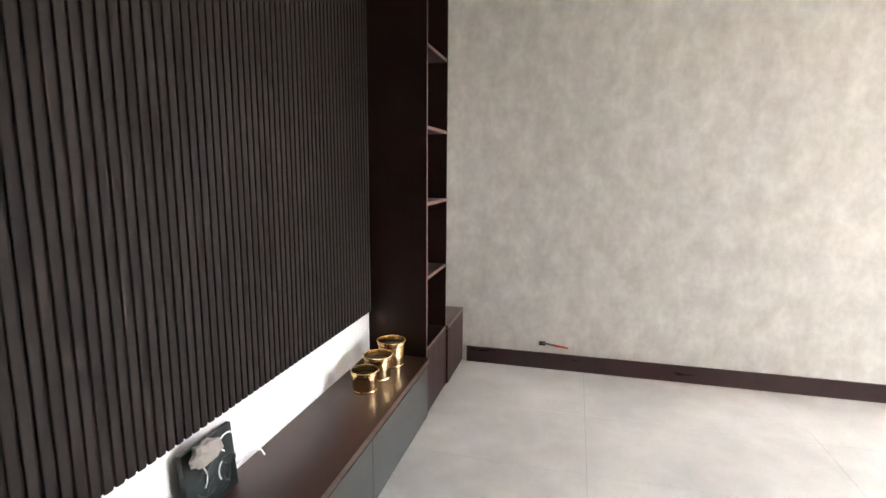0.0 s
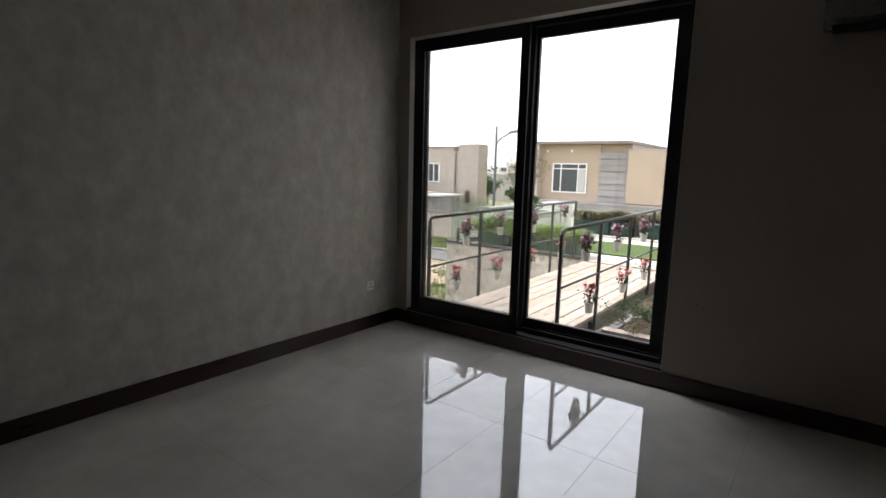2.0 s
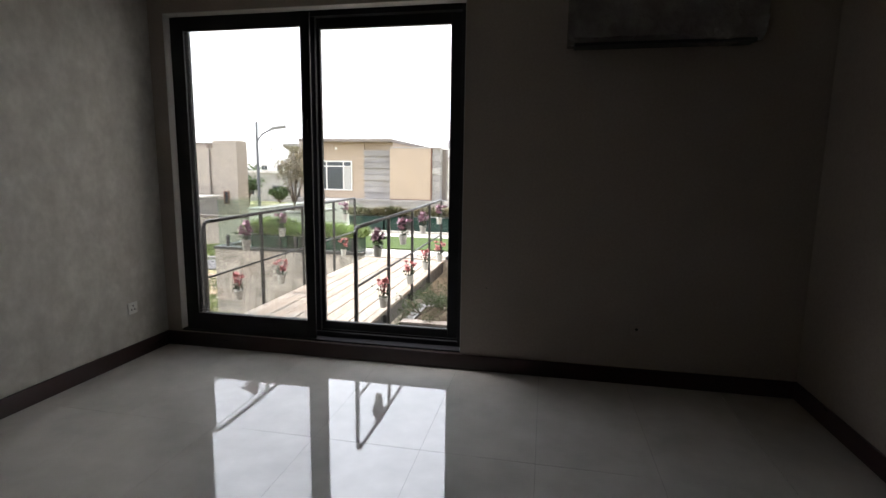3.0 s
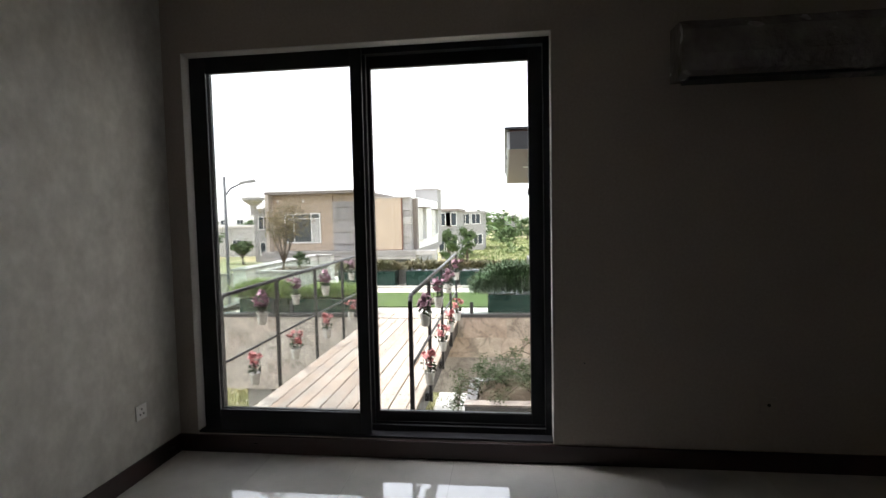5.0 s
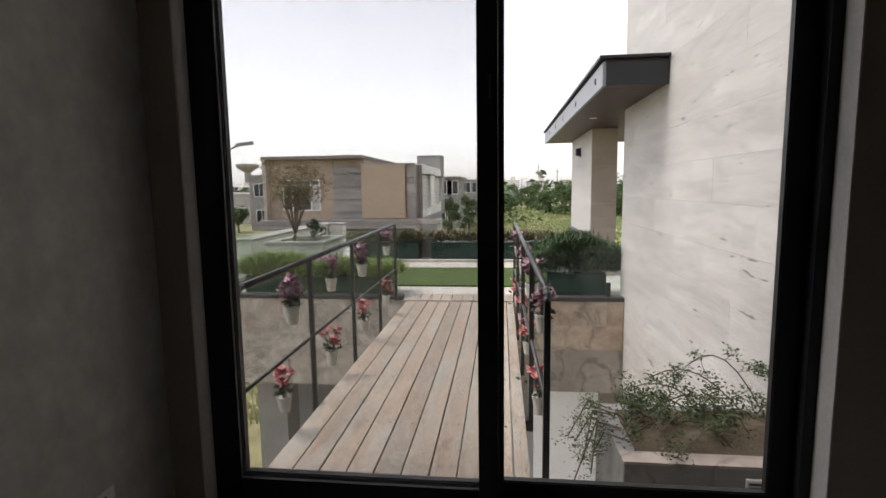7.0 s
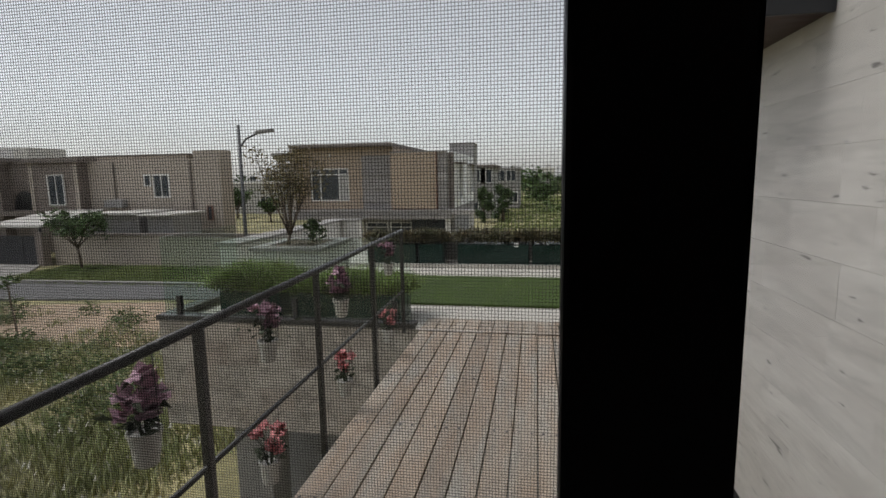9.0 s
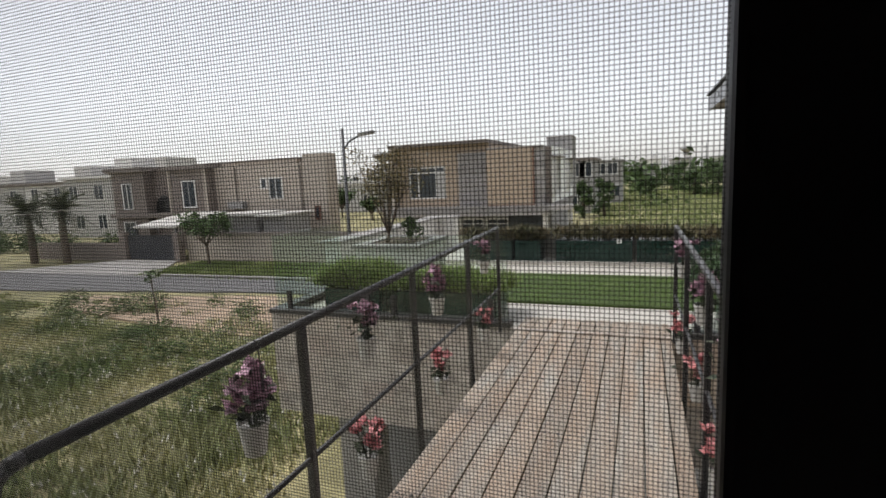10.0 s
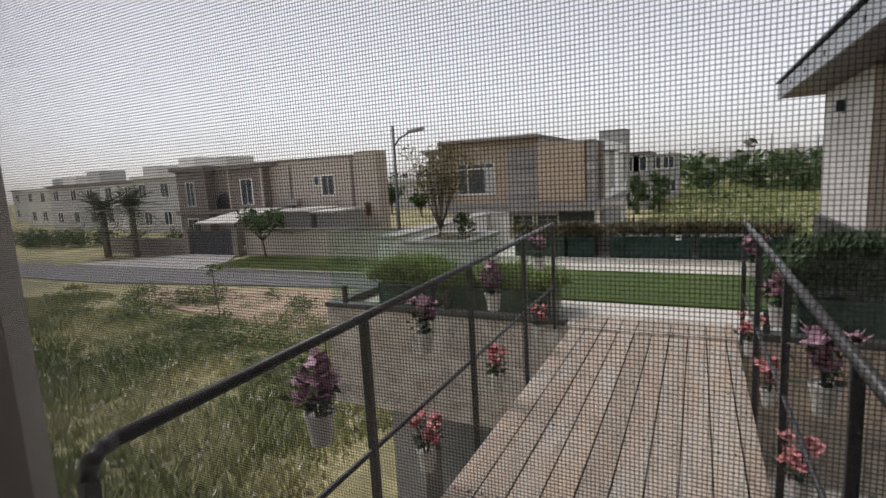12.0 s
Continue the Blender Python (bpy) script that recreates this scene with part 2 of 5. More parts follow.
M_TREE = leafy("tree_leaves", (0.06, 0.105, 0.035), (0.09, 0.13, 0.05))
M_DRYSHRUB = leafy("straggly_shrub_leaves", (0.075, 0.085, 0.035), (0.15, 0.11, 0.06), 0.4)
M_TRAIL = leafy("trailing_leaves", (0.045, 0.08, 0.026), (0.085, 0.11, 0.045))
M_PALM = leafy("palm_fronds", (0.07, 0.085, 0.05), (0.10, 0.11, 0.07))
M_BARK = surf("bark", (0.13, 0.10, 0.075), rough=0.9, var=0.25, scale=12, fine=60, bump=0.6, bdist=0.01)
M_TRAV = surf("travertine", (0.47, 0.442, 0.41), rough=0.6, var=0.05, scale=2.0, fine=14, fvar=0.06, stretch=(1, 0.5, 3.2), rot=(0.5, 0, 0), bump=0.25, bdist=0.004, per=0.04, tint=(0.55, 0.527, 0.495), veins=0.1, vscale=1.1, shift=True, pits=0.6)
# travertine with the shade of the pier's near face put into its colour
M_TRAVSHADE = surf("shaded_brown_travertine", (0.34, 0.275, 0.225), rough=0.6, var=0.1, scale=2.0, fine=14, fvar=0.09, stretch=(1, 1, 2.4), bump=0.25, tint=(0.39, 0.33, 0.28))
M_CLAD = surf("mixed_marble", (0.45, 0.37, 0.30), rough=0.5, var=0.2, scale=3.5, fine=16, fvar=0.16, per=0.24, bump=0.15, tint=(0.52, 0.45, 0.38), other=(0.23, 0.14, 0.10), veins=0.35, vscale=3.0, shift=True)
M_CLADL = surf("pale_marble", (0.42, 0.375, 0.33), rough=0.5, var=0.18, scale=3, fine=14, fvar=0.14, per=0.10, bump=0.15, tint=(0.50, 0.46, 0.41), other=(0.36, 0.30, 0.26), veins=0.35, vscale=2.5, shift=True)
M_GREYMARBLE = surf("grey_brown_marble", (0.31, 0.27, 0.24), rough=0.5, var=0.18, scale=1.8, fine=14, fvar=0.12, per=0.08, bump=0.15, tint=(0.38, 0.34, 0.30), veins=0.4, vscale=1.8, shift=True)
M_COPING = surf("dark_coping", (0.05, 0.047, 0.045), rough=0.45, var=0.15)
M_PAVE = surf("pale_paving", (0.48, 0.455, 0.405), rough=0.6, var=0.08, scale=2, per=0.05)
M_TURF = surf("artificial_turf", (0.046, 0.080, 0.010), rough=0.9, var=0.12, scale=3, fine=160, fvar=0.3, bump=0.8, bdist=0.01, tint=(0.058, 0.095, 0.014))
M_NETGLASS = pane_glass("green_tinted_glass", (0.935, 0.98, 0.96))
M_DKNET = surf("dark_green_planter", (0.010, 0.036, 0.028), rough=0.3, var=0.2, scale=2)
M_SOIL = surf("soil", (0.10, 0.075, 0.05), rough=0.95, var=0.25, fine=50, bump=0.8, bdist=0.01)
M_TROUGH = surf("grey_veined_marble", (0.20, 0.19, 0.185), rough=0.45, var=0.15, scale=2.5, fine=20, bump=0.1, tint=(0.26, 0.25, 0.24), veins=0.35, vscale=2.2, shift=True)
M_CONC = surf("grey_concrete", (0.30, 0.285, 0.265), rough=0.75, var=0.15, scale=2.5, fine=30, bump=0.3)
M_STONEW = surf("white_render", (0.66, 0.64, 0.59), rough=0.7, var=0.06)
M_SOFFIT = surf("brown_soffit", (0.05, 0.022, 0.018), rough=0.5, var=0.15, stretch=(1, 6, 1))
# charcoal also puts shade into the slab's front fascia; its side stays grey
M_FASCIA = surf("charcoal_and_fascia_shade", (0.020, 0.022, 0.028), rough=0.35, var=0.15, scale=2)
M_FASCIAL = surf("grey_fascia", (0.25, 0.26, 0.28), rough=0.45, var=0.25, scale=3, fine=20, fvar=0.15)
M_TAN = surf("tan_render", (0.40, 0.315, 0.24), rough=0.8, var=0.06, scale=0.8, fine=12)
M_TAN2 = surf("sand_render", (0.42, 0.365, 0.31), rough=0.8, var=0.07, scale=0.8, fine=12)
M_GREYB = surf("grey_strip_stone", (0.33, 0.31, 0.30), rough=0.7, var=0.15, scale=1.5, per=0.22)
M_ROOF = surf("roof_edge", (0.20, 0.17, 0.15), rough=0.7)
M_VILLA = surf("villa_stone", (0.205, 0.170, 0.148), rough=0.7, var=0.15, scale=1.2, fine=10, fvar=0.12)
M_WINDARK = surf("far_window_glass", (0.05, 0.06, 0.07), rough=0.08, var=0.1, bump=0)
M_WINFRAME = surf("white_window_frame", (0.72, 0.71, 0.68), rough=0.5, var=0.03, bump=0)
M_BROWNSTRIP = surf("rust_strip", (0.15, 0.07, 0.045), rough=0.6)
M_GREYWALL = surf("grey_render", (0.30, 0.29, 0.28), rough=0.8, var=0.1)
M_FARHOUSE = surf("far_house_render", (0.58, 0.565, 0.54), rough=0.8, var=0.08, scale=0.3, per=0.25)
M_ASPH = surf("asphalt", (0.125, 0.122, 0.12), rough=0.85, var=0.12, scale=0.5, fine=30, fvar=0.1)
M_SAND = surf("sandy_soil", (0.36, 0.27, 0.19), rough=0.95, var=0.2, scale=0.8, fine=8, fvar=0.12, bump=0.4, bdist=0.03)
M_GRASSB = leafy("grass_blades", (0.19, 0.26, 0.085), (0.41, 0.375, 0.215), 0.22, 0.26, 0.38)
M_FIELD = leafy("field_blades", (0.17, 0.225, 0.075), (0.23, 0.26, 0.105), 0.14, 0.15, 0.3)
M_PALEFL = leafy("pale_seed_heads", (0.55, 0.52, 0.42), (0.62, 0.60, 0.52), 0.2)
M_STEEL = surf("galvanised_steel", (0.10, 0.103, 0.11), rough=0.6, metal=0.1, var=0.1)
M_CANOPY = surf("white_canopy", (0.55, 0.53, 0.49), rough=0.6, var=0.08)
M_ART = surf("abstract_canvas", (0.006, 0.010, 0.010), rough=0.4, var=0.4, scale=9, fine=24, fvar=0.35, tint=(0.017, 0.027, 0.026), bump=0.1)
M_BEIGE = surf("beige_board", (0.30, 0.265, 0.235), rough=0.6)
M_RED = surf("red_plastic", (0.55, 0.07, 0.03), rough=0.4)


def ground_material():
    m = surf("ground_cover", (0.22, 0.21, 0.10), rough=0.95, var=0.35, scale=0.25, fine=3.0, fvar=0.3, bump=0.6, bdist=0.08, tint=(0.30, 0.265, 0.14))
    return m


M_GROUND = ground_material()

# ---- the room ----
RX, RY, RZ = 4.66, -4.70, 3.2          # right wall, back wall, ceiling
WX0, WX1, WZ0, WZ1 = 0.128, 2.440, 0.12, 2.578   # window opening

solo("wall_west", cube(-0.22, 0.0, RY - 0.2, 0.3, -0.3, RZ + 0.2), M_PAPER, "beige mottled wallpaper on the long side wall", kind="structure")
solo("wall_east", cube(RX, RX + 0.2, RY - 0.2, 0.3, -0.3, RZ + 0.2), M_PAINT, "plain greige painted side wall", kind="structure")
solo("wall_south", cube(0.002, RX - 0.002, RY - 0.2, RY, 0.002, RZ), M_WHITE, "white painted wall behind the slat panel", kind="structure")
bm = cube(0.002, WX0, 0, 0.26, 0.002, RZ)
box(bm, WX1, RX - 0.002, 0, 0.26, 0.002, RZ)
box(bm, WX0, WX1, 0, 0.26, 0.002, WZ0)
box(bm, WX0, WX1, 0, 0.26, WZ1, RZ)
solo("wall_north", bm, M_PAINT, "greige painted wall with the tall sliding window", kind="structure")
solo("ceiling", cube(0.002, RX - 0.002, RY, 0, RZ, RZ + 0.2), M_CEIL, "white painted ceiling", kind="structure")

# outer face of the house round the window
bm = cube(-0.222, WX0 - 0.01, 0.262, 0.30, -3.6, 4.6)
box(bm, WX1 + 0.01, 6.0, 0.262, 0.30, -3.6, 4.6)
box(bm, WX0 - 0.01, WX1 + 0.01, 0.262, 0.30, -3.6, WZ0 - 0.05)
box(bm, WX0 - 0.01, WX1 + 0.01, 0.262, 0.30, WZ1 + 0.03, 4.6)
solo("wall_outside", bm, M_STONEW, "white rendered outer face of the house", kind="structure")

# plaster lining of the window recess
b = cube(WX0, WX0 + 0.004, 0.002, 0.093, WZ0 + 0.016, WZ1 - 0.004)
box(b, WX1 - 0.004, WX1, 0.002, 0.093, WZ0 + 0.016, WZ1 - 0.004)
box(b, WX0, WX1, 0.002, 0.093, WZ1 - 0.004, WZ1)
solo("window_reveal", b, M_REVEAL, "pale grey plastered window recess", kind="structure")

# skirting boards with an eased top edge
SK = 0.114
for nm, args in (("baseboard_west", (0.0, 0.016, -4.315, -0.0, 0.0, SK)), ("baseboard_north", (0.018, RX - 0.018, -0.016, 0.0, 0.0, SK)), ("baseboard_east", (RX - 0.016, RX, RY + 0.02, -0.0, 0.0, SK))):
    solo(nm, cube(*args, 0.003), M_SKIRT, "dark brown wooden skirting board", kind="structure")

# ---- tall sliding window ----
win = thing("window_1", (1.29, 0.12, WZ0), "tall black aluminium sliding window, closed", "window", kind="structure")
FY0, FY1 = 0.095, 0.20
OF = 0.042
bm = cube(WX0, WX0 + OF, FY0, FY1, WZ0, WZ1, 0.003)
box(bm, WX1 - OF, WX1, FY0, FY1, WZ0, WZ1, 0.003)
box(bm, WX0 + OF, WX1 - OF, FY0, FY1, WZ1 - OF, WZ1, 0.003)
box(bm, WX0 + OF, WX1 - OF, FY0, FY1, WZ0, WZ0 + 0.05, 0.003)
for y in (0.123, 0.16):
    box(bm, WX0 + OF, WX1 - OF, y - 0.004, y + 0.004, WZ0 + 0.05, WZ0 + 0.065)
part("window_frame", bm, M_ALU, win)
part("window_sill", cube(WX0 + 0.005, WX1 - 0.005, 0.004, FY0 - 0.002, WZ0 - 0.004, WZ0 + 0.014, 0.003), M_ALU, win, "dark flat sill strip")


def sash(x0, x1, gx0, gx1, y0, name, gz0=0.257, gz1=2.472):
    y1 = y0 + 0.036
    z0, z1 = WZ0 + 0.055, WZ1 - OF - 0.003
    s = cube(x0, gx0, y0, y1, z0, z1, 0.003)
    box(s, gx1, x1, y0, y1, z0, z1, 0.003)
    box(s, gx0, gx1, y0, y1, gz1, z1, 0.002)
    box(s, gx0, gx1, y0, y1, z0, gz0, 0.002)
    fr = part(name, s, M_ALU, win)
    # rubber bead round the pane
    g = 0.006
    s = cube(gx0, gx0 + g, y0 + 0.004, y1 - 0.004, gz0, gz1)
    box(s, gx1 - g, gx1, y0 + 0.004, y1 - 0.004, gz0, gz1)
    box(s, gx0 + g, gx1 - g, y0 + 0.004, y1 - 0.004, gz1 - g, gz1)
    box(s, gx0 + g, gx1 - g, y0 + 0.004, y1 - 0.004, gz0, gz0 + g)
    part("bead", s, M_DARKHOLE, fr, "black rubber glazing bead")
    p = part("pane", cube(gx0 + g, gx1 - g, (y0 + y1) / 2 - 0.003, (y0 + y1) / 2 + 0.003, gz0 + g, gz1 - g), M_GLASS, fr, "clear glass pane")
    p.visible_shadow = False
    return fr


sash(WX0 + OF + 0.001, 1.303, 0.250, 1.268, 0.102, "sash_left", 0.248, 2.480)
sash(1.284, WX1 - OF - 0.001, 1.318, 2.316, 0.144, "sash_right", 0.238, 2.464)
# insect screen on the room side of one pane: a slim frame and separate crossed wires
sc = thing("insect_screen", (0.72, 0.03, WZ0 + 0.014), "framed dark insect screen in front of one window pane", "screen")
sx0, sx1, sz0, sz1, sy = 0.2780, 1.2300, 0.2720, 2.4500, 0.026
fx0, fx1, fz0, fz1 = 0.172, 1.301, WZ0 + 0.0145, 2.548
b = cube(fx0, sx0 + 0.002, 0.018, 0.036, fz0, fz1, 0.003)
part("screen_stile", b, M_ALU, sc)
b = cube(sx1 - 0.002, fx1, 0.018, 0.036, fz0, fz1, 0.003)
st_ = part("screen_stile", b, M_ALU, sc)
part("screen_rail", cube(sx0 + 0.0025, sx1 - 0.0025, 0.0185, 0.0355, sz1 - 0.002, fz1, 0.002), M_ALU, sc)
part("screen_rail", cube(sx0 + 0.0025, sx1 - 0.0025, 0.0185, 0.0355, fz0, sz0 + 0.002, 0.002), M_ALU, sc)
lt = cube(1.262, 1.278, 0.004, 0.0175, 1.70, 1.80, 0.004)
tube(lt, (1.27, 0.001, 1.72), (1.27, 0.001, 1.78), 0.005)
part("latch", lt, M_ALU, st_, "small black latch")
part("spline", cube(sx0 + 0.0025, sx0 + 0.006, 0.017, 0.0183, sz0, sz1), M_STEEL, sc, "grey spline along the screen edge")
verts, faces = [], []
PITCH, WIRE = 0.0015, 0.00030


def wire(a, b, r, along_x):
    k = len(verts)
    for p in (a, b):
        for ang in (90, 210, 330):
            c, s = r * math.cos(radians(ang)), r * math.sin(radians(ang))
            verts.append((p[0], p[1] + c, p[2] + s) if along_x else (p[0] + s, p[1] + c, p[2]))
    for i in range(3):
        j = (i + 1) % 3
        faces.append((k + i, k + j, k + 3 + j, k + 3 + i))


for i in range(1, int((sx1 - sx0) / PITCH)):
    x = sx0 + i * PITCH
    # a slow sag of the weave
    wire((x, sy, sz0), (x, sy, sz1), WIRE, False)
for i in range(1, int((sz1 - sz0) / PITCH)):
    z = sz0 + i * PITCH
    wire((sx0, sy + 0.0004, z), (sx1, sy + 0.0004, z), WIRE, True)
tagged(raw("screen_weave", verts, faces, M_MESH, sc, "dark woven screen wires"), kind="stuff")

# ---- sockets ----
def socket_plate(name, x, y, z, face):
    t = thing(name, (x, y, z), "white plastic wall socket plate" if face == "x" else "blank dark-holed wall outlet on a painted wall", "socket")
    s = 0.044
    if face == "x":
        part("plate", cube(x, x + 0.009, y - s, y + s, z - s, z + s, 0.003), M_SOCKET, t)
        b = bmesh.new()
        for dy, dz in ((0, 0.018), (-0.014, -0.012), (0.014, -0.012)):
            tube(b, (x + 0.008, y + dy, z + dz), (x + 0.0105, y + dy, z + dz), 0.006, seg=8)
        part("hole", b, M_DARKHOLE, t)
        part("switch", cube(x + 0.009, x + 0.012, y - 0.038, y - 0.026, z + 0.012, z + 0.034, 0.001), M_SOCKET, t)
    else:
        part("plate", cube(x - s, x + s, y - 0.006, y, z - s, z + s, 0.002), M_PAINT, t)
        b = bmesh.new()
        tube(b, (x, y - 0.0055, z), (x, y - 0.009, z), 0.010, seg=10)
        part("hole", b, M_DARKHOLE, t)
    return t


socket_plate("wall_socket", 0.0, -0.355, 0.391, "x")
socket_plate("wall_outlet", 3.65, 0.0, 0.39, "y")
socket_plate("wall_outlet", 2.62, 0.0, 0.62, "y").scale = (0.4, 1, 0.4)

# ---- wrapped air conditioner ----
ac = thing("air_conditioner", (3.65, 0, 2.36), "wall-mounted air conditioner still wrapped in plastic film", "air conditioner")
bm = bmesh.new()
prof = [(-0.002, 2.23), (-0.14, 2.215), (-0.20, 2.25), (-0.225, 2.33), (-0.215, 2.46), (-0.16, 2.52), (-0.002, 2.525)]
N = 40
rows_ = []
rng = random.Random(4)
for i in range(N + 1):
    x = 3.10 + 1.10 * i / N
    crease = 0.003 * math.sin(i * 0.7) + rng.uniform(-0.0015, 0.0015)
    droop = -0.03 * math.exp(-((i - 31) / 5.0) ** 2) if i > 10 else 0
    rows_.append([bm.verts.new((x, y + (crease if j not in (0, 6) else 0), z + (crease + droop * (j in (1, 2)) if j not in (0, 6) else 0))) for j, (y, z) in enumerate(prof)])
for a, b in zip(rows_, rows_[1:]):
    for j in range(6):
        bm.faces.new((a[j], a[j + 1], b[j + 1], b[j]))
bm.faces.new(rows_[0])
bm.faces.new(rows_[-1][::-1])
part("wrapped_body", bm, M_WRAP, ac, "crinkled translucent film over a dark casing")
bm = cube(3.14, 4.16, -0.19, -0.06, 2.205, 2.222, 0.004)
part("outlet_flap", bm, M_DARKHOLE, ac)

# ---- TV wall: slat panel, console, shelf tower ----
TX0, TX1 = 0.46, 0.905          # tower between these
YF = -4.345                     # front plane of the console and low cabinet
YT = -4.36                     # front plane of the tower
panel = thing("slat_panel", (2.8, RY, 0.605), "dark charcoal vertical slatted wall panel", "wall panel")
part("backing", cube(TX1 + 0.002, RX - 0.02, RY + 0.002, RY + 0.014, 0.596, RZ - 0.004), M_SLAT, panel, "dark recessed backing board")
me_slat = None
i = 0
x = TX1 + 0.012
while x < RX - 0.06:
    if me_slat is None:
        s = part("slat", cube(x, x + 0.0255, RY + 0.0145, RY + 0.0225, 0.594, RZ - 0.006, 0.0038), M_SLAT, panel)
        me_slat, x_first = s.data, x
    else:
        s = new("slat", me_slat)
        s.parent = panel
        s.location = (x - x_first, 0, 0)
    x += 0.034

con = thing("low_console", (2.6, -4.5, 0), "long low walnut media console with grey drawer fronts", "console")
CT = 0.352
part("console_top", cube(TX1 + 0.002, 4.45, RY + 0.004, YF + 0.004, CT - 0.03, CT, 0.002), M_WALNUT, con, "glossy dark walnut top")
part("carcass", cube(TX1 + 0.004, 4.44, RY + 0.02, YF - 0.024, 0.0, CT - 0.032), M_DARKHOLE, con)
xs = [TX1 + 0.006, 1.712, 2.52, 3.30, 3.87, 4.44]
for a, b in zip(xs, xs[1:]):
    part("drawer_front", cube(a + 0.002, b - 0.002, YF - 0.022, YF - 0.004, 0.012, CT - 0.05, 0.0015), M_DRAWER, con, "flat grey laminate drawer front")

tower = thing("shelf_tower", ((TX0 + TX1) / 2, -4.5, 0), "tall dark walnut shelf tower with open pigeonholes", "shelf")
T = 0.018
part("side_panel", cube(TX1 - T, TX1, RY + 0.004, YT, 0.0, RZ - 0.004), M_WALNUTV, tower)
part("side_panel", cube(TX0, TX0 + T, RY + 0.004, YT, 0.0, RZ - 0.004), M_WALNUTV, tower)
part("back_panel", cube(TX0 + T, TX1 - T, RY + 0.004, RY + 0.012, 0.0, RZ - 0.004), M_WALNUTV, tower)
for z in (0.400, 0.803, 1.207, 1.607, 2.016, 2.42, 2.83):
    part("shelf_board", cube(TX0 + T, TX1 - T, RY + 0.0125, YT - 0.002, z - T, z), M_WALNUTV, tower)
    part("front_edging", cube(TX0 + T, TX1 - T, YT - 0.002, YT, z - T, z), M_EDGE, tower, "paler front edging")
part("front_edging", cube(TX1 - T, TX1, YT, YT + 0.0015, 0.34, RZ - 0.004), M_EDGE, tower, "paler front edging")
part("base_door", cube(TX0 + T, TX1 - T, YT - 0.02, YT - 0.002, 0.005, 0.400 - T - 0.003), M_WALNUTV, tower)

low = thing("low_cabinet", (0.32, -4.5, 0), "small low walnut cabinet beside the shelf tower", "cabinet")
part("cabinet_top", cube(0.003, TX0 - 0.002, RY + 0.004, YF, 0.377, 0.398, 0.001), M_WALNUT, low)
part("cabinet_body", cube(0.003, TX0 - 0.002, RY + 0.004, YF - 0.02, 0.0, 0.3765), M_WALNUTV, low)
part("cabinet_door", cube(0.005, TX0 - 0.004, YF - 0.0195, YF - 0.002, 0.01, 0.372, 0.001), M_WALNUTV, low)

# brass pots on the console
def brass_pot(x, y, r, h, label):
    t = thing("brass_pot", (x, y, CT), label, "pot", group="brass pots on the console")
    prof = [(r * 0.88, 0.0), (r * 0.92, 0.003), (r * 0.92, 0.008), (r * 0.90, 0.011), (r * 0.92, h * 0.5), (r * 0.94, h - 0.024), (r * 0.99, h - 0.018), (r, h), (r * 0.955, h), (r * 0.90, h - 0.03), (r * 0.86, 0.012)]
    part("bowl", lathe(bmesh.new(), prof, (x, y, CT), 32), M_BRASS, t, "hammered shiny brass", smooth=False)
    inside = lathe(bmesh.new(), [(r * 0.84, 0.0), (r * 0.885, 0.004), (r * 0.885, h - 0.045), (r * 0.84, h - 0.040)], (x, y, CT + 0.013), 28)
    part("liner", inside, M_DARKHOLE, t, "dark inner liner")
    b = bmesh.new()
    for k in range(36):
        a0, a1 = 2 * math.pi * k / 36, 2 * math.pi * (k + 1) / 36
        tube(b, (x + r * math.cos(a0), y + r * math.sin(a0), CT + h), (x + r * math.cos(a1), y + r * math.sin(a1), CT + h), 0.004, seg=6)
    part("rim", b, M_BRASS, t, smooth=True)
    for k in (0.6, 3.74):
        b = bent(bmesh.new(), [(x + r * math.cos(k - 0.25), y + r * math.sin(k - 0.25), CT + h - 0.012), (x + (r + 0.016) * math.cos(k), y + (r + 0.016) * math.sin(k), CT + h - 0.008), (x + r * math.cos(k + 0.25), y + r * math.sin(k + 0.25), CT + h - 0.012)], 0.003, 6)
        part("handle", b, M_BRASS, t)


brass_pot(1.385, -4.520, 0.064, 0.100, "small brass pot on the walnut console")
brass_pot(1.232, -4.515, 0.071, 0.120, "medium brass pot on the walnut console")
brass_pot(1.048, -4.510, 0.075, 0.135, "large brass pot on the walnut console")

# canvas leaning on the wall
art = thing("small_canvas", (2.25, -4.65, CT), "small dark green abstract canvas leaning against the wall", "picture")
b = cube(2.165, 2.385, -0.009, 0.009, 0, 0.215, 0.002)
bmesh.ops.rotate(b, cent=(2.25, 0, 0), matrix=Matrix.Rotation(radians(5), 3, "X"), verts=b.verts)
bmesh.ops.translate(b, vec=(0, -4.648, CT + 0.002), verts=b.verts)
part("canvas", b, M_ART, art)
rng = random.Random(12)
for k in range(13):
    cx, cz, rr, a0 = rng.uniform(2.19, 2.35), rng.uniform(0.03, 0.15), rng.uniform(0.03, 0.075), rng.uniform(0, 6.28)
    pts = []
    for q in range(7):
        a = a0 + q * 0.28
        px, pz = min(2.380, max(2.170, cx + rr * math.cos(a))), min(0.2, max(0.01, cz + rr * math.sin(a)))
        pts.append((px, -4.648 + 0.0125 - pz * math.sin(radians(5)), CT + 0.002 + pz * math.cos(radians(5))))
    part("brush_stroke", bent(bmesh.new(), pts, 0.0028, 5), M_WHITE if k % 3 == 0 else M_DRAWER, art)
b = bmesh.new()
bmesh.ops.create_icosphere(b, subdivisions=3, radius=1.0)
